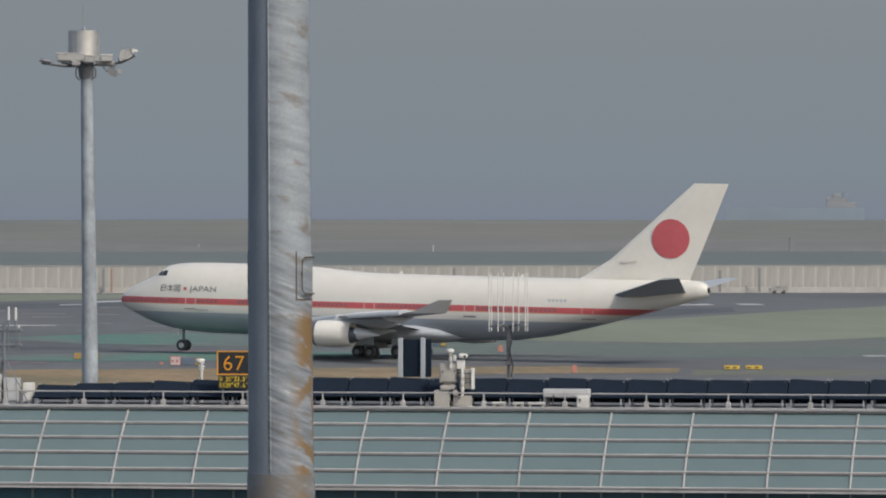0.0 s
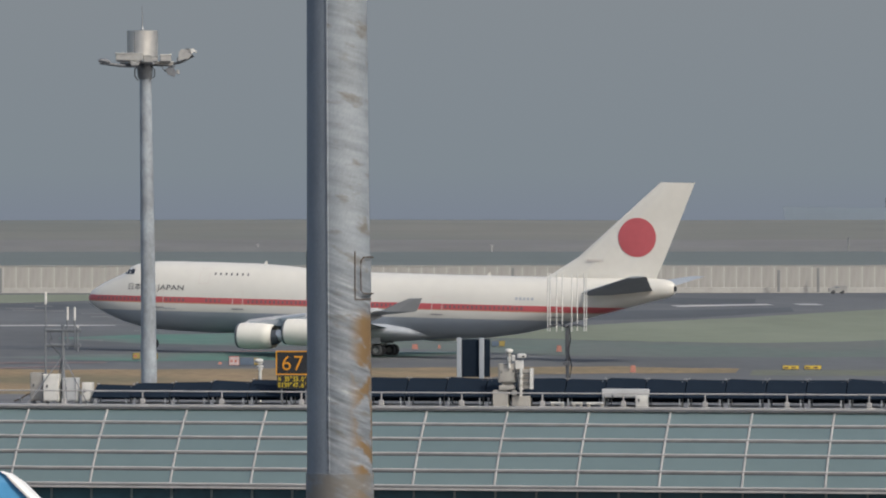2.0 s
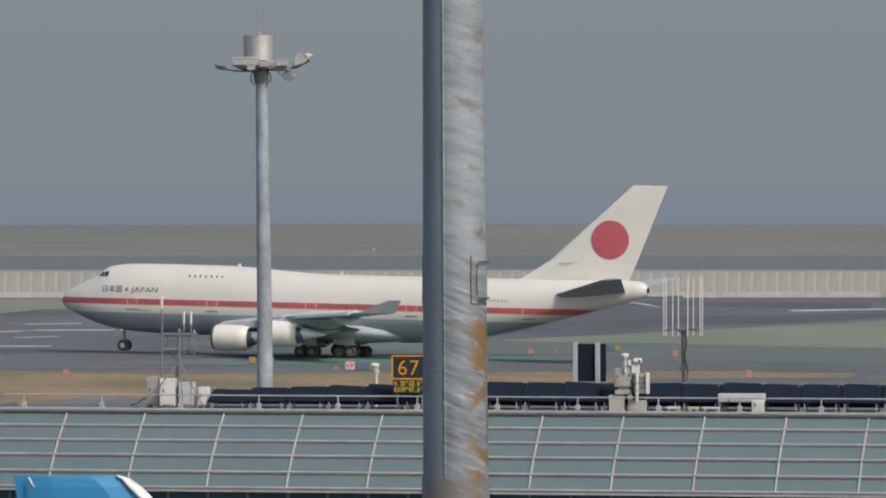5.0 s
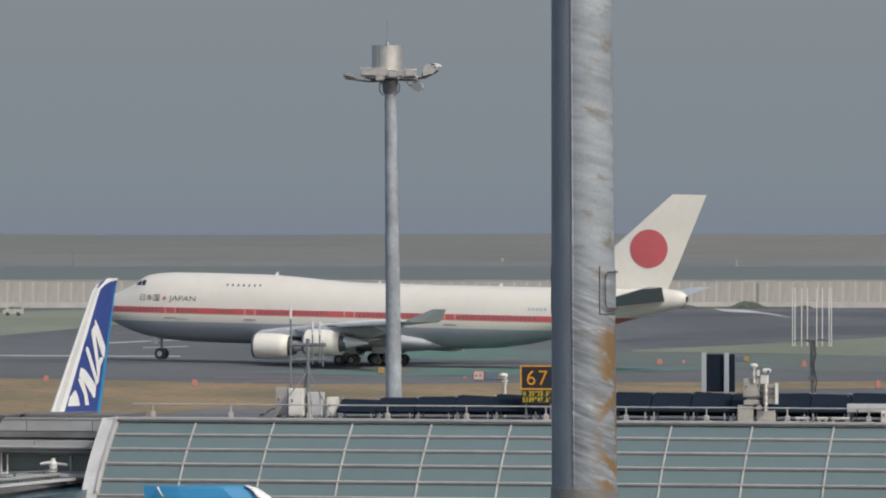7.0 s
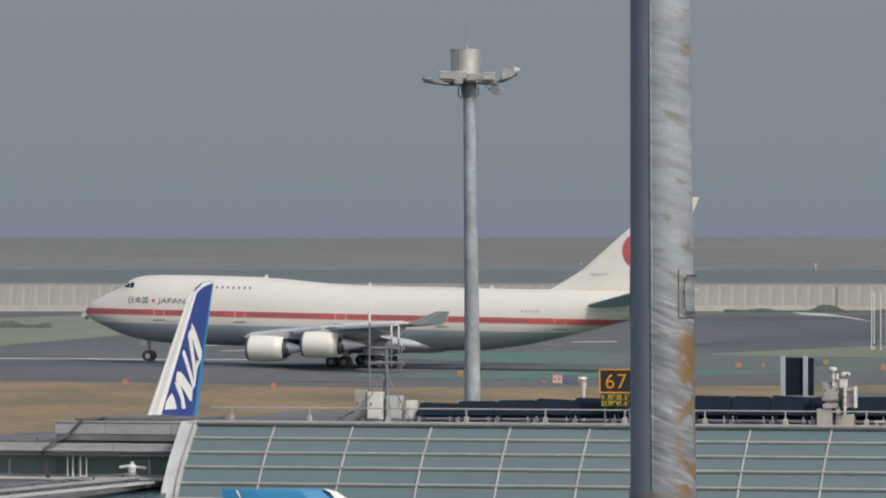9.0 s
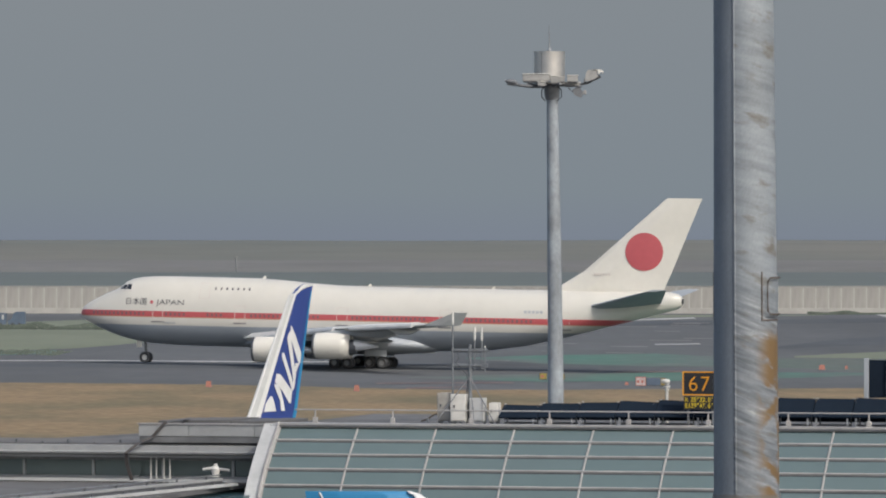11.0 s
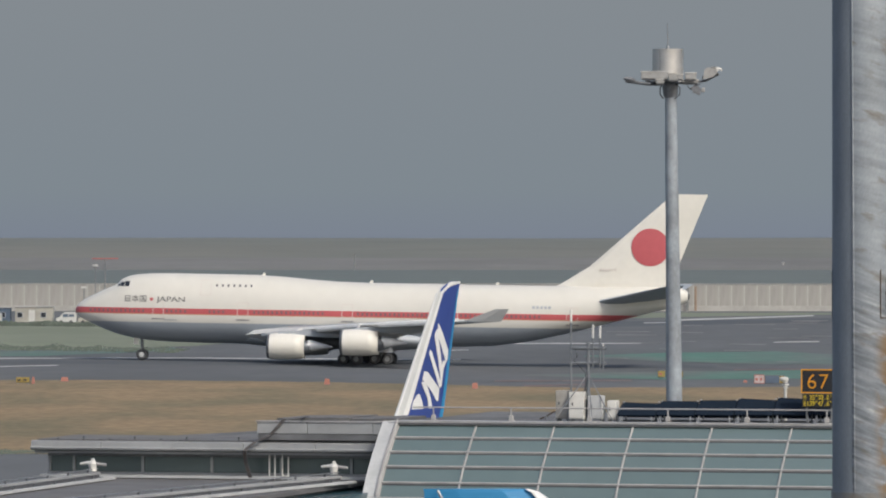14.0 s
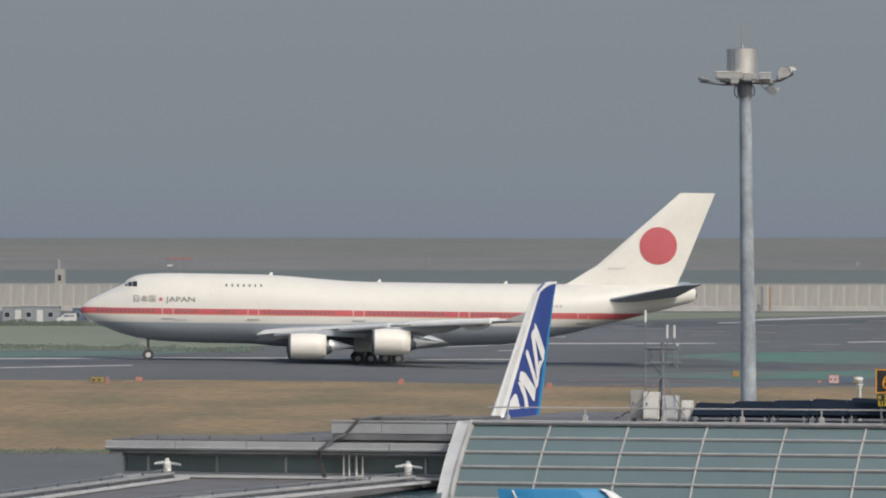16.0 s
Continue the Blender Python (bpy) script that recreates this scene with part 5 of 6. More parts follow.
def edge_beam(p, q, label):
    """A pale roof edge with a rail, from p to q."""
    t = at_pier(thing("roof_parapet", 0, 0, 0, label, "parapet"))
    p, q = Vector(p), Vector(q)
    d = (q - p).normalized()
    s = Vector((-d.y, d.x, 0))
    for nm, off, z0, z1, wd, m_ in (("beam", 0.62, -0.3, -0.2, 0.2, PALE_GREY), ("kerb", 0.0, -0.12, -0.02, 0.2, FASCIA), ("web", 0.02, -0.32, -0.13, 0.1, DARK_STEEL), ("strip", 0.32, -0.32, -0.27, 0.38, LEG_STEEL)):
        bm = bmesh.new()
        a, b = p + s * off, q + s * off
        loft(bm, [[a + s * -wd / 2 + Vector((0, 0, z0)), a + s * wd / 2 + Vector((0, 0, z0)), a + s * wd / 2 + Vector((0, 0, z1)), a + s * -wd / 2 + Vector((0, 0, z1))],
                  [b + s * -wd / 2 + Vector((0, 0, z0)), b + s * wd / 2 + Vector((0, 0, z0)), b + s * wd / 2 + Vector((0, 0, z1)), b + s * -wd / 2 + Vector((0, 0, z1))]])
        part(nm, finish(bm), m_, t)
    bm = bmesh.new()
    tube(bm, [p + Vector((0, 0, 0.1)), q + Vector((0, 0, 0.1))], 0.025, 6)
    part("rail", finish(bm), STEEL, t)
    n = int((q - p).length / 2.6)
    for i in range(n):
        c = p + (q - p) * (i + 0.5) / n
        part("rail_foot", tube(bmesh.new(), [c - Vector((0, 0, 0.02)), c + Vector((0, 0, 0.1))], 0.045, 6), DARK_STEEL, t)
        d0 = c + s * 0.3
        part("bracket", box(bmesh.new(), d0.x - 0.05, d0.x + 0.05, d0.y - 0.1, d0.y + 0.1, d0.z - 0.27, d0.z - 0.12), DARK_STEEL, t)
    return t


edge_beam((-12.55, -1.2, 5.98), (-15.1, -27, 5.98), "pale metal roof edge beam with low rail")
edge_beam((-22.4, -0.6, 6.0), (-21.4, -27, 6.0), "pale metal roof edge beam with low rail, beside grass")
part("side_glazing", box(bmesh.new(), -12.35, -10.9, -24, 1.2, 0, 5.4), LOWER_PANE, wing)


def turret(u, v, z, label):
    c = at_pier(thing("roof_camera", u, v, z, label, "camera"))
    bm = bmesh.new()
    tube(bm, [(0, 0, 0), (0, 0, 0.1), (0, 0, 0.3), (0, 0, 0.42)], [0.16, 0.14, 0.18, 0.08], 12)
    part("base", finish(bm), WHITE_METAL, c)
    bm = bmesh.new()
    tube(bm, [(-0.5, 0, 0.28), (-0.1, 0, 0.33)], [0.05, 0.07], 8)
    part("barrel", finish(bm), WHITE_METAL, c)
    bm = bmesh.new()
    tube(bm, [(0.1, 0, 0.3), (0.55, 0, 0.25)], [0.06, 0.05], 8)
    part("lamp", finish(bm), ALU, c)
    part("cap", box(bmesh.new(), -0.06, 0.06, -0.08, 0.08, 0.4, 0.5, 0.02), WHITE_METAL, c)


turret(-22.4, -1.2, 6.02, "white roof camera turret at the parapet's end")
turret(-12.75, -1.2, 6.0, "white roof camera turret beside the end plate")
ld = at_pier(thing("ladder", -16.05, 1.2, 5.66, "white tubular roof ladder", "ladder"))
for u in (0, 0.22, 0.52, 0.76):
    part("upright", tube(bmesh.new(), [(u, 0, 0), (u, 0, 1.15 if u < 0.6 else 0.9)], 0.03, 8), WHITE_METAL, ld)
for z in (0.12, 0.16):
    part("rung", tube(bmesh.new(), [(0.52, -0.03, z), (0.76, -0.03, z)], 0.025, 6), WHITE_METAL, ld)
cb = at_pier(thing("cable_bundle", -15.4, 0.6, 7.96, "dark cable bundle hanging over the roof edge", "cable"))
for k in range(5):
    o = 0.032 * k
    bm = bmesh.new()
    tube(bm, [(0.5 + o, 1.6, 0.12), (0.0 + o, 0.25, 0.06), (-0.55 + o, 0.2, -0.55), (-1.1 + o * 0.8, 0.02, -0.82), (-1.5 + o, -0.1, -1.15), (-1.55 + o, 0.2, -1.6), (-1.4 + o, 0.45, -2.3)], 0.022, 6)
    part("cable", finish(bm), RUSTY if k % 2 else DARK_STEEL, cb)

# ---- sea wall ----
# post grey is lightened in its colour to carry the haze
HAZE_POST = material("hazy_grey_post", (0.2, 0.21, 0.215), 0.8, vary=0.04)
RIB_PALE = material("pale_rib_concrete", (0.48, 0.475, 0.45), 0.9, vary=0.06, scale=0.5, fine=2)
WALL_Y = 1165
wall = tagged(part("sea_wall", box(bmesh.new(), -260, 260, WALL_Y + 0.14, WALL_Y + 1.2, -2.5, 4.9), CONCRETE_DARK), "long pale concrete sea wall of upright panels", "wall", kind="structure")
STEP = 2.33
bm = bmesh.new()
box(bm, 0.09, STEP - 0.09, 0, 0.2, 0, 4.75, 0.01)
panel = part("panel", bm, CONCRETE, wall)
for i in range(-64, 70):
    o = panel if i == -64 else new("panel", panel.data)
    o.parent = wall
    o.location = (i * STEP, WALL_Y + 0.008 * (i % 3), -0.02 + 0.05 * ((i * 7) % 4))
bm = bmesh.new()
box(bm, -0.088, 0.088, -0.02, 0.13, 0.9, 4.7, 0.01)
rib = part("rib", bm, RIB_PALE, wall)
for i in range(-64, 71):
    o = rib if i == -64 else new("rib", rib.data)
    o.parent = wall
    o.location = (i * STEP, WALL_Y + 0.006 * (i % 4), 0)
part("plinth", box(bmesh.new(), -260, 260, WALL_Y - 0.25, WALL_Y - 0.03, -0.5, 1.0, 0.05), CONCRETE_DARK, wall)
part("coping", box(bmesh.new(), -260, 260, WALL_Y + 0.02, WALL_Y + 1.3, 4.95, 5.1), CONCRETE, wall)
for x, h in ((3.6, 4.6), (117.1, 4.2), (124.4, 4.6), (68, 4.6), (-26, 4.6)):
    pole = thing("dark_post", x - 0.3, WALL_Y - 3, 0, "dark post standing before the sea wall", "post")
    part("shaft", box(bmesh.new(), 0, 0.45, 0, 0.4, 0, h, 0.03), HAZE_POST, pole)
    part("foot", box(bmesh.new(), -0.2, 0.65, -0.2, 0.6, 0, 0.15, 0.03), CONCRETE, pole)

brown = thing("brown_post", 4.8, WALL_Y - 3, 0, "faded brown post standing before the sea wall", "post")
part("shaft", box(bmesh.new(), 0, 0.4, 0, 0.4, 0, 4.6, 0.03), material("faded_brown_paint", (0.33, 0.235, 0.17), 0.8, vary=0.1), brown)
part("foot", box(bmesh.new(), -0.2, 0.6, -0.2, 0.6, 0, 0.15, 0.03), CONCRETE, brown)
BOARD_RED = material("red_board", (0.45, 0.14, 0.12), 0.6, vary=0.1, scale=2)

# ---- cabins, vehicles and masts by the sea wall ----
CREAM = material("cream_paint", (0.42, 0.405, 0.36), 0.6, vary=0.08, scale=0.8)
BLUE_GREY = material("blue_grey_paint", (0.1, 0.14, 0.2), 0.6, vary=0.08, scale=0.8)
ORANGE = material("faded_orange_paint", (0.4, 0.17, 0.13), 0.6, vary=0.08, scale=2)
VAN_WHITE = material("van_white", (0.6, 0.6, 0.58), 0.4, vary=0.05, scale=1)


def cabin(x, y, w, h, mat, label):
    c = thing("site_cabin", x, y, 0.0, label, "cabin")
    c.location.z = fall(x, y)
    part("shell", box(bmesh.new(), 0, w, 0, 2.4, 0, h, 0.04), mat, c)
    part("roof", box(bmesh.new(), -0.1, w + 0.1, -0.12, 2.5, h + 0.005, h + 0.14, 0.03), ALU, c)
    n = int(w / 1.5)
    for i in range(n):
        u = 0.3 + i * (w - 0.4) / n
        if i % 2:
            part("door", box(bmesh.new(), u, u + 0.95, -0.05, -0.005, 0.05, 2.2), VAN_WHITE, c)
        else:
            wd = part("window", box(bmesh.new(), u, u + 0.9, -0.05, -0.005, 1.0, 1.9), GREY_PAINT, c)
            part("pane", box(bmesh.new(), u + 0.08, u + 0.82, -0.07, -0.052, 1.08, 1.82), WINDOW_DARK, wd)
    return c


def van(x, y, length, h, mat, label, cargo=None):
    c = thing("van", x, y, 0, label, "vehicle")
    c.location.z = fall(x, y)
    prof = [(0, 0.4), (0, 1.0), (0.5, 1.15), (1.0, h * 0.92), (1.3, h), (length, h), (length, 0.4)]
    part("body", finish(loft(bmesh.new(), [[(px, 0, pz) for px, pz in prof], [(px, 1.8, pz) for px, pz in prof]])), mat, c)
    part("window", box(bmesh.new(), 1.05, 1.9, -0.02, -0.004, 1.15, h - 0.25), BLUE_GREY, c)
    part("window", box(bmesh.new(), 2.0, length - 0.3, -0.02, -0.004, 1.2, h - 0.3), BLUE_GREY if not cargo else cargo, c)
    for wx in (0.8, length - 0.8):
        for wy in (0.1, 1.7):
            part("tyre", tube(bmesh.new(), [(wx, wy - 0.13, 0.33), (wx, wy + 0.13, 0.33)], 0.33, 14), TYRE, c)
    return c


CABIN_GREY = material("blue_grey_cabin_wall", (0.27, 0.285, 0.3), 0.6, vary=0.08, scale=0.8)
SITE_Y = 985
for X0, w, h, m_, lb in ((-115.6, 8.9, 2.7, CABIN_GREY, "blue-grey site cabin with white door beside the sea wall"), (-101.9, 5.9, 2.6, CREAM, "second cream site cabin with grey doors"), (-104.6, 1.9, 2.5, BLUE_GREY, "small blue-grey container beside a cabin")):
    cabin(X0, SITE_Y, w, h, m_, lb)
van(-106.6, SITE_Y - 4, 2.9, 1.7, VAN_WHITE, "white van parked by the sea wall")
van(-95.3, SITE_Y - 2, 3.1, 1.9, VAN_WHITE, "white van parked beside a cream truck")
van(-91.9, SITE_Y - 2, 4.2, 2.3, CREAM, "cream box truck parked by the sea wall", CREAM)
van(-87.4, SITE_Y, 2.6, 2.2, BLUE_GREY, "small blue-grey truck parked by the sea wall", VAN_WHITE)
van(-84.6, SITE_Y + 1, 2.7, 2.4, BLUE_GREY, "blue-grey truck parked beside a smaller one", BLUE_GREY)
van(124.8, 1148, 3.3, 1.5, material("dusty_grey_paint", (0.3, 0.3, 0.29), 0.6, vary=0.08), "small dusty grey van parked before the sea wall")
van(-64.5, 1060, 3.4, 1.8, CREAM, "small pale van below the sea wall")

t = thing("red_beacon_mast", -103, 1155, 0, "thin grey mast with red bar on top", "mast")
part("pole", tube(bmesh.new(), [(0, 0, 0), (0, 0, 9.6)], 0.13, 8), STEEL, t)
part("red_bar", box(bmesh.new(), -2.4, 2.4, -0.1, 0.1, 9.6, 9.82, 0.03), BOARD_RED, t)
for dx, z in ((-1.5, 8.3), (-3.6, 4.3)):
    p = thing("light_post", -103 + dx, 1152, 0, "thin grey light post", "light post")
    part("pole", tube(bmesh.new(), [(0, 0, 0), (0, 0, z)], 0.12, 8), STEEL, p)
    part("lamp", box(bmesh.new(), -0.5, 0.5, -0.2, 0.2, z, z + 0.35, 0.05), VAN_WHITE, p)
t = thing("concrete_tower", -127.4, 1175, 0, "small pale concrete tower behind the sea wall", "tower")
part("body", finish(loft(bmesh.new(), [[(-0.9, 0, 0), (1.1, 0, 0), (1.1, 2, 0), (-0.9, 2, 0)], [(-0.6, 0, 7.6), (1.1, 0, 7.6), (1.1, 2, 7.6), (-0.6, 2, 7.6)]])), CONCRETE, t)
part("opening", box(bmesh.new(), -0.1, 0.5, -0.06, -0.004, 5.5, 6.6), DARK_TRIM, t)
part("mast", tube(bmesh.new(), [(0, 0.8, 7.6), (0, 0.8, 9.4)], 0.2, 8), CONCRETE, t)
# white of the far posts is dulled with haze in the colour
HAZE_WHITE = material("hazed_white_post", (0.4, 0.4, 0.39), 0.8, vary=0.04)
for x, y, z, h, m_ in ((292, 2612, -2.1, 10, HAZE_POST), (-129.6, 2612, -2.1, 11, HAZE_POST), (144, 2612, -2.1, 4.2, HAZE_WHITE), (47.6, 2629, -0.1, 1.4, HAZE_WHITE)):
    t = thing("far_mast", x, y, z, "thin hazy mast on the far bank", "mast")
    part("pole", finish(tube(bmesh.new(), [(0, 0, -0.4), (0, 0, h * 0.55)], 0.3, 8)), m_, t)
    part("head", box(bmesh.new(), -0.5, 0.5, -0.5, 0.5, h * 0.55, h * 0.55 + 0.5), m_, t)

# ---- shrubs along the grass ----
LEAF = material("dull_shrub_leaf", (0.11, 0.135, 0.108), 0.8, vary=0.15, scale=0.5)


def leaf_band(name, count, spread, size, label):
    bm = bmesh.new()
    for _ in range(count):
        x, y, z = spread()
        z += fall(x, y)
        a, s = random.random() * 6.28, size * (0.5 + random.random())
        n = Vector((0.45 * math.cos(a), -1.2, 0.7 + 0.4 * math.sin(a * 3))).normalized()
        p, q = n.orthogonal().normalized() * s, n.cross(n.orthogonal().normalized()) * s
        c = Vector((x, y, z))
        bm.faces.new([bm.verts.new(c + v) for v in (p, q, -p, -q)])
    return tagged(part(name, bm, LEAF), label, "shrubs", kind="stuff")


def shrub_spot():
    x = -118 + 55 * random.random()
    h = 0.4 + 0.9 * max(0, noise.noise((x * 0.25, 1, 0)) + 0.35)
    return x, 955 + 8 * random.random(), h * random.random()


def tuft_spot():
    x = -56 + 36 * random.random()
    h = 0.12 + 0.5 * max(0, noise.noise((x * 0.5, 7, 0)))
    return x, 427 + 7 * random.random(), h * random.random()


def weed_spot():
    x = -92 + 34 * random.random()
    h = 0.2 + 0.6 * max(0, noise.noise((x * 0.4, 3, 0)) + 0.1)
    return x, 745 + 22 * random.random(), h * random.random()


def wall_shrub_spot():
    x = 47 + 30 * random.random()
    h = 0.2 + 1.5 * max(0, noise.noise((x * 0.16, 9, 0)) + 0.05)
    return x, 1150 + 8 * random.random(), h * random.random()


leaf_band("shrub_row", 5000, wall_shrub_spot, 0.14, "dark green bushes growing at the sea wall's foot")
leaf_band("shrub_row", 6000, shrub_spot, 0.12, "low dark green shrubs before the cabins")
leaf_band("grass_tufts", 3500, tuft_spot, 0.06, "green tufts at the edge of the dry grass")
leaf_band("weed_row", 2500, weed_spot, 0.1, "low dark weeds at the edge of the taxiway")

# ---- airfield boards and markers ----
BOARD_YELLOW = material("yellow_board", (0.62, 0.45, 0.06), 0.6, vary=0.1, scale=2)
BOARD_OLIVE = material("dull_yellow_board", (0.36, 0.27, 0.075), 0.6, vary=0.12, scale=2)
BOARD_PALE = material("pale_board", (0.55, 0.45, 0.43), 0.6, vary=0.1, scale=2)


def board(spot, w, h, mat, frame_mat, label, bars=0, bar_mat=None):
    x, y = spot
    b = thing("airfield_sign", x, y, fall(x, y), label, "airfield sign")
    part("panel", box(bmesh.new(), 0, w, 0, 0.25, 0.12, h, 0.02), frame_mat, b)
    part("face", box(bmesh.new(), 0.05, w - 0.05, -0.03, -0.004, 0.18, h - 0.07, 0.005), mat, b)
    for i in range(bars):
        u = 0.15 + i * (w - 0.2) / bars
        part("bar", box(bmesh.new(), u, u + (w - 0.3) / bars * 0.6, -0.05, -0.032, h * 0.42, h * 0.66), bar_mat, b)
    for u in (0.15, w - 0.25):
        part("foot", box(bmesh.new(), u, u + 0.1, 0.05, 0.2, 0, 0.12), STEEL, b)


def marker(spot, w, h, label):
    x, y = spot
    b = thing("marker_box", x, y, fall(x, y), label, "marker")
    part("body", finish(loft(bmesh.new(), [[(0, 0, 0.05), (w, 0, 0.05), (w, w, 0.05), (0, w, 0.05)], [(0.06, 0.06, h), (w - 0.06, 0.06, h), (w - 0.06, w - 0.06, h), (0.06, w - 0.06, h)]])), ORANGE, b)
    part("foot", box(bmesh.new(), -0.04, w + 0.04, -0.04, w + 0.04, 0, 0.05), DARK_STEEL, b)


board((65.0, 641.7), 1.7, 0.62, BOARD_YELLOW, DARK_STEEL, "yellow taxiway sign with unreadable dark marks", 2, RUSTY)
board((67.2, 641.7), 1.8, 0.62, BOARD_YELLOW, DARK_STEEL, "yellow taxiway sign beside its twin", 2, RUSTY)
board((-61.6, 596.0), 1.35, 0.72, BOARD_OLIVE, DARK_STEEL, "dull yellow taxiway sign with dark marks in dry grass", 2, DARK_TRIM)
board((-1.1, 656.5), 0.8, 0.85, BOARD_OLIVE, DARK_STEEL, "small yellow taxiway sign behind the light mast", 1, BOARD_RED)
board((0.8, 657.7), 0.75, 0.8, BOARD_OLIVE, DARK_STEEL, "small yellow taxiway sign beside its twin", 1, BOARD_RED)
board((8.6, 636.1), 1.05, 1.02, BOARD_PALE, BOARD_RED, "white and red runway board", 2, BOARD_RED)
board((9.7, 636.6), 1.45, 0.95, BLUE_GREY, DARK_STEEL, "dark back of a taxiway sign")
board((11.1, 637.5), 0.6, 0.95, BOARD_OLIVE, DARK_STEEL, "narrow yellow board beside a dark one")
board((40.9, 742.7), 0.9, 0.8, BLUE_GREY, DARK_STEEL, "dark back of a small taxiway sign")
board((41.8, 743.4), 0.75, 0.85, BOARD_OLIVE, DARK_STEEL, "small yellow taxiway sign by the green shoulder")
for spot, w, h in (((-60.15, 596.4), 0.3, 0.72), ((-58.4, 607.0), 0.7, 0.45), ((-33.2, 610.0), 0.55, 0.6), ((-18.7, 603.1), 0.55, 0.6), ((30.9, 727.4), 0.7, 0.6), ((47.3, 723.3), 0.6, 0.75), ((48.7, 631.6), 0.55, 0.75), ((34.1, 732.4), 0.35, 0.45), ((7.6, 642.4), 0.4, 0.3)):
    marker(spot, w, h, "orange taxiway marker box")

# ---- pole fittings ----
hz = thing("pole_hatch", 2.61, 85, 0, "grey steel hatch with bent handle on the pole", "hatch")


def round_patch(a0, a1, z0, z1, r, cx=0.015):
    bm = bmesh.new()
    rings = []
    for j in range(13):
        a = radians(a0 + (a1 - a0) * j / 12)
        rings.append([(cx + q * math.sin(a), -q * math.cos(a), z) for q, z in ((r, z0), (r + 0.014, z0), (r + 0.014, z1), (r, z1))])
    return finish(loft(bm, rings))


part("plate", round_patch(29, 100, 14.2, 14.76, 0.423), GALV, hz)
part("gasket", round_patch(28, 29.5, 14.15, 14.8, 0.425), RUSTY, hz)
part("gasket", round_patch(29.5, 100, 14.15, 14.165, 0.425), RUSTY, hz)
bm = bmesh.new()
pts = []
for a, z, r in ((88, 14.72, 0.46), (60, 14.725, 0.48), (42, 14.72, 0.48), (37, 14.68, 0.48), (36, 14.5, 0.48), (37, 14.28, 0.48), (42, 14.235, 0.48), (60, 14.23, 0.48), (88, 14.235, 0.46)):
    pts.append((0.015 + r * math.sin(radians(a)), -r * math.cos(radians(a)), z))
part("handle", finish(tube(bm, pts, 0.011, 8)), RUSTY, hz, "rusty bent handle")
for z in (14.72, 14.6, 14.4, 14.24):
    part("hinge", round_patch(-97, -88, z, z + 0.03, 0.423), RUSTY, hz)
part("hinge_strip", round_patch(-98, -86, 14.15, 14.8, 0.421), DARK_STEEL, hz)

# ---- ships far out on the bay ----
# ship colours lie near the sky's, with the haze put into them
SHIP_HULL = material("hazy_blue_hull", (0.205, 0.25, 0.3), 0.8, vary=0.03, scale=0.02, fine=0.1)
SHIP_WHITE = material("hazy_pale_superstructure", (0.232, 0.242, 0.258), 0.8, vary=0.03, scale=0.02, fine=0.1)


def ship(x, y, length, label):
    s = thing("cargo_ship", x, y, -2, label, "ship", rz=-6.4)
    prof = [(0, 4), (-length * 0.02, 19.5), (length * 0.5, 18.6), (length * 1.0, 18.8), (length * 0.97, 0), (length * 0.03, 0)]
    part("hull", finish(loft(bmesh.new(), [[(px, 0, pz) for px, pz in prof], [(px, 14, pz) for px, pz in prof]])), SHIP_HULL, s)
    part("superstructure", box(bmesh.new(), length * 0.72, length * 0.93, 2, 12, 18.5, 22.5, 0.3), SHIP_WHITE, s)
    part("bridge", box(bmesh.new(), length * 0.72, length * 0.87, 3, 11, 22.52, 25.5, 0.3), SHIP_WHITE, s)
    part("wheelhouse", box(bmesh.new(), length * 0.76, length * 0.82, 4, 10, 25.52, 28.0, 0.3), SHIP_WHITE, s)
    part("funnel", box(bmesh.new(), length * 0.835, length * 0.865, 5, 9, 25.52, 29.0, 0.3), SHIP_HULL, s)
    return s


ship(438, 4300, 94, "hazy blue-grey cargo ship far out on the bay")

# ---- sea, far bank and sky ----
bm = bmesh.new()
box(bm, -2600, 2600, 1178, 4700, -3.0, -2.0)
tagged(part("water", bm, SEA), "calm grey-green sea beyond the sea wall", "water", kind="structure")

bm = bmesh.new()
prof = [(2610, -2.2), (2630, 0.0), (2700, 1.4), (2760, 2.2), (2840, 5.4), (2930, 9.3), (2990, 10.1), (3180, 10.2)]
rows = []
for i in range(121):
    x = -1500 + 25 * i
    w = noise.noise((x * 0.006, 0, 0)) * 0.5 + noise.noise((x * 0.03, 4, 0)) * 0.2
    rows.append([(x, y, z + (w * z / 12 if z > 3 else 0)) for y, z in prof] + [(x, 3180, -3), (x, 2610, -3)])
loft(bm, rows)
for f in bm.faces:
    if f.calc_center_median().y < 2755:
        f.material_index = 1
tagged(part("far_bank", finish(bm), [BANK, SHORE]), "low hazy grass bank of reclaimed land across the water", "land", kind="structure")

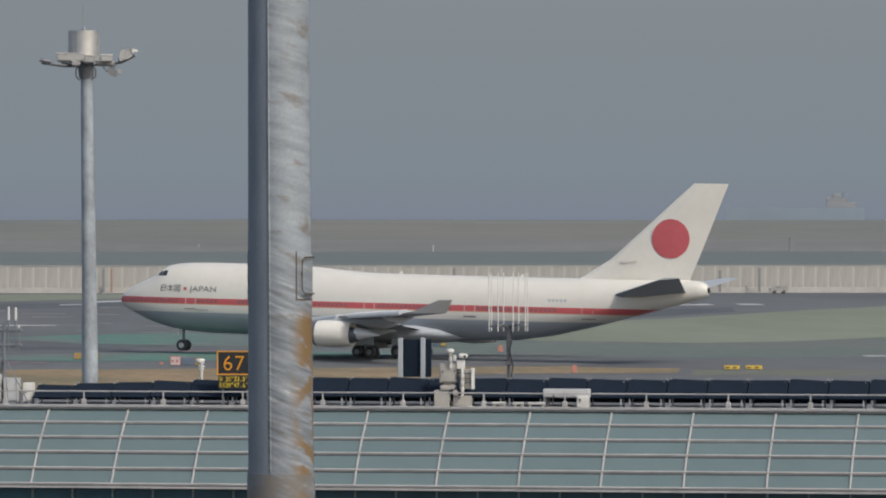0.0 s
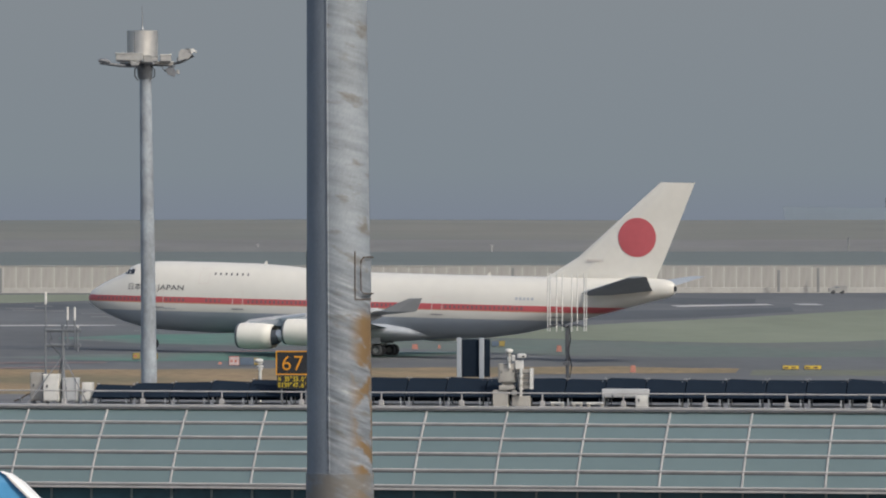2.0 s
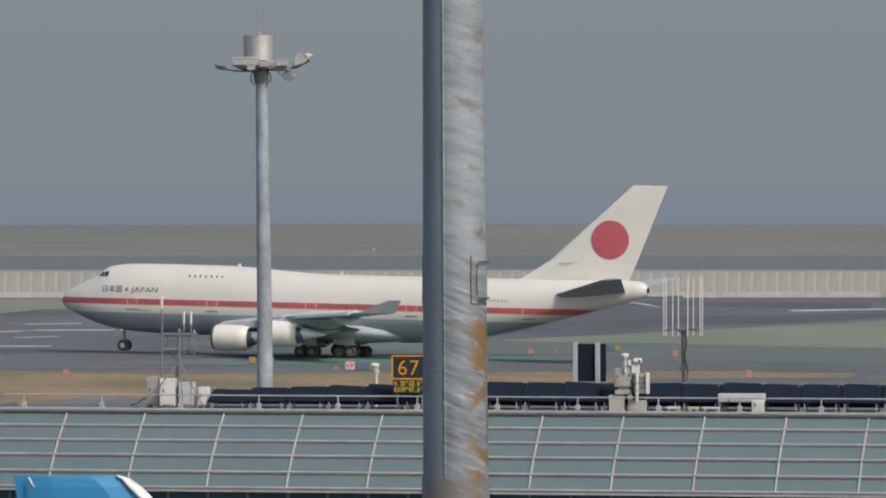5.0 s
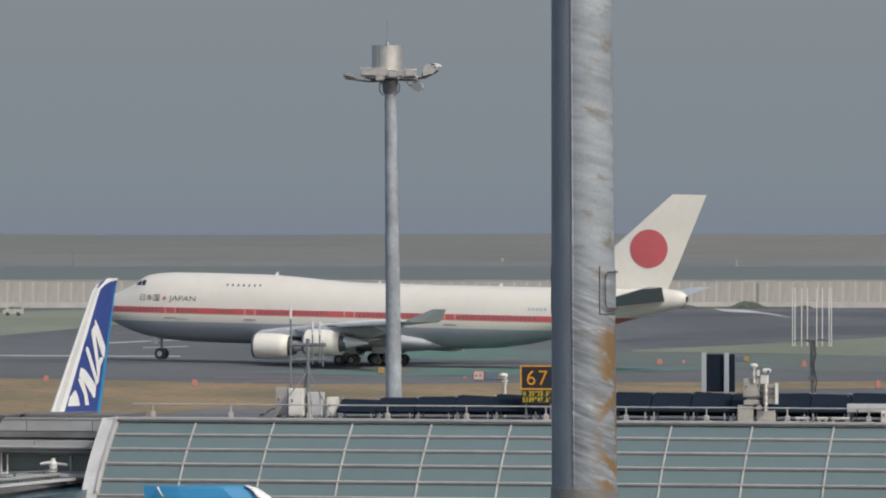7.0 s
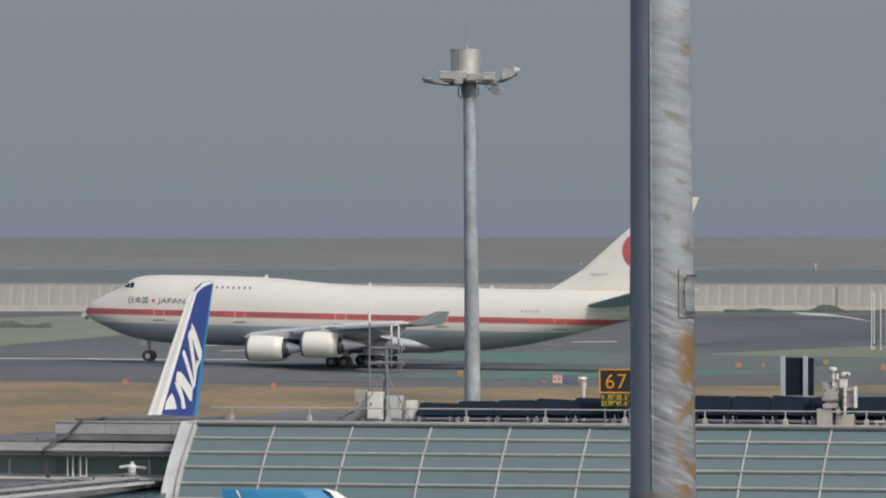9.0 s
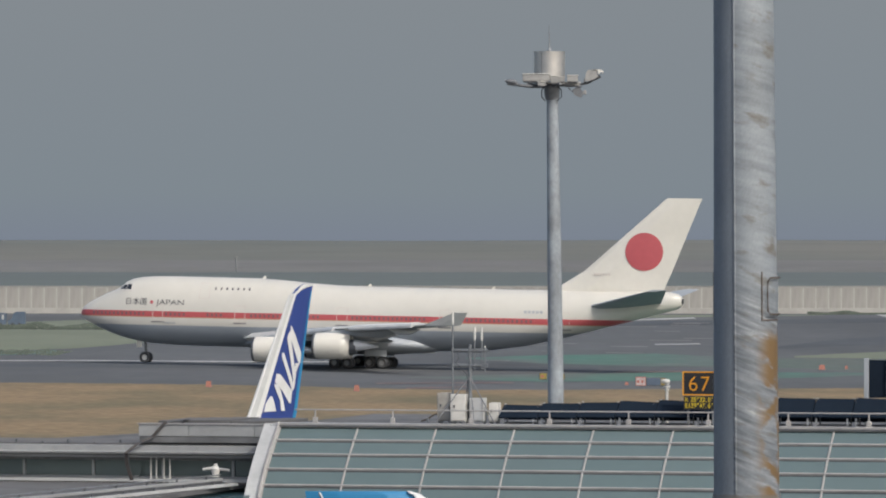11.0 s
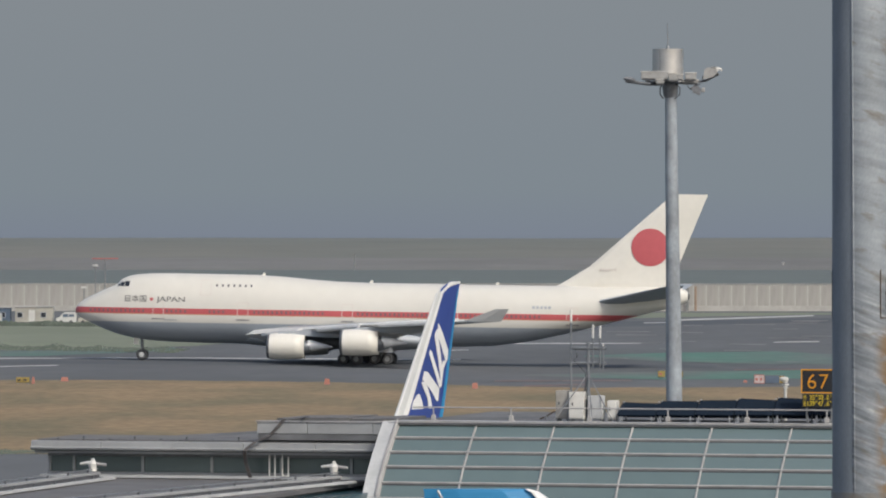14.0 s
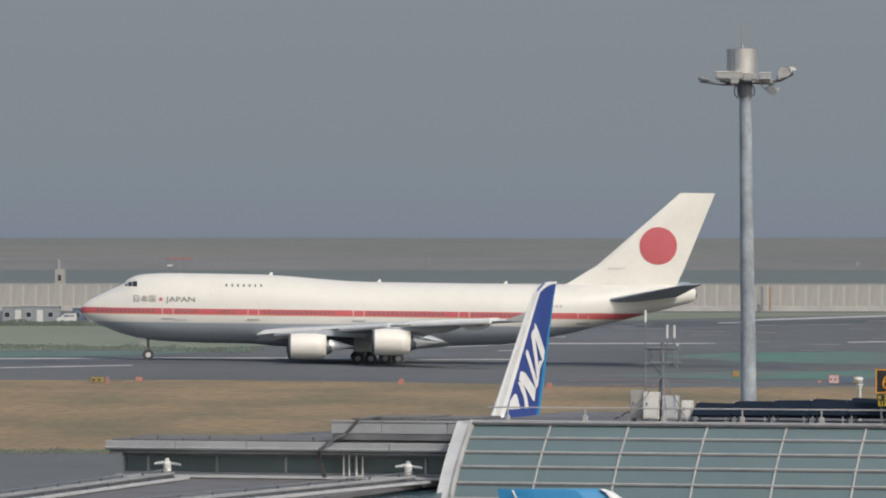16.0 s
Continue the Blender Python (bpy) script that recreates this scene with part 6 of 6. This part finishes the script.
m = bpy.data.materials.new("hazy_sky")
m.use_nodes = True
n, l = m.node_tree.nodes, m.node_tree.links
n.remove(n["Principled BSDF"])
em, co, sep, mr, ramp = (n.new("ShaderNode" + k) for k in ("Emission", "TexCoord", "SeparateXYZ", "MapRange", "ValToRGB"))
l.new(co.outputs["Object"], sep.inputs[0])
l.new(sep.outputs["Z"], mr.inputs["Value"])
mr.inputs["From Min"].default_value, mr.inputs["From Max"].default_value = 0, 200
l.new(mr.outputs[0], ramp.inputs["Fac"])
ramp.color_ramp.elements[0].color = (0.196, 0.226, 0.282, 1)
ramp.color_ramp.elements[1].color = (0.232, 0.258, 0.282, 1)
e = ramp.color_ramp.elements.new(0.22)
e.color = (0.212, 0.248, 0.28, 1)
l.new(ramp.outputs[0], em.inputs["Color"])
l.new(em.outputs[0], n["Material Output"].inputs["Surface"])
bm = bmesh.new()
loft(bm, [[(-1600, 4750, -60), (-1600, 4750, 900)], [(1600, 4750, -60), (1600, 4750, 900)]], close=False, caps=False)
tagged(part("backdrop", bm, m), "plain hazy grey-blue sky", "sky", kind="structure")


# ---- what moves ----
# seconds, nose x, nose y, degrees by which the nose points towards the terminal
TAXI = [(0, 4.05, 698.9, -25.4), (2, -6.06, 702.4, -24.0), (3.5, -14.0, 704.9, -22.9), (7, -32.42, 709.5, -19.5), (7.5, -34.95, 709.9, -18.8), (9, -42.83, 710.8, -16.2),
        (12.5, -59.71, 709.3, -8.1), (14, -66.41, 707.1, -3.3), (14.5, -68.38, 706.3, -1.7), (16, -73.76, 702.5, 4.5)]


# seconds, x of the pushed-back tail
TOWED = [(0, -18.5), (4, -16.53), (6.5, -15.19), (7.5, -14.69), (9, -13.97), (11.5, -12.84), (12.5, -12.28), (14, -11.5), (16, -10.28)]


def taxi_pose(x, y, a):
    slope = math.degrees(math.atan(0.01415))
    r = radians(a)
    # the pavement also rises slightly away from the terminal
    rise = -0.0185 * math.sin(r)
    z = -0.01415 * (x + 20) + 44 * rise
    return Matrix.Translation((x, y, z)) @ Matrix.Rotation(radians(slope * math.cos(r)) + rise, 4, "Y") @ Matrix.Rotation(r, 4, "Z")


def motions():
    walk(JUMBO, [(t, taxi_pose(x, y, a)) for t, x, y, a in TAXI])
    walk(BLUE_TAIL, [(t, pose(x, 350, 0, 0, 0, 65)) for t, x in TOWED])

    # wheels roll with the taxiing speed, about seven radians a second, easing with the turn
    for ob, (x, y, r) in WHEELS:
        walk(ob, [(i * 0.2, Matrix.Translation((x, y, r)) @ Matrix.Rotation(-1.45 * i, 4, "Y")) for i in range(81)])


motions()
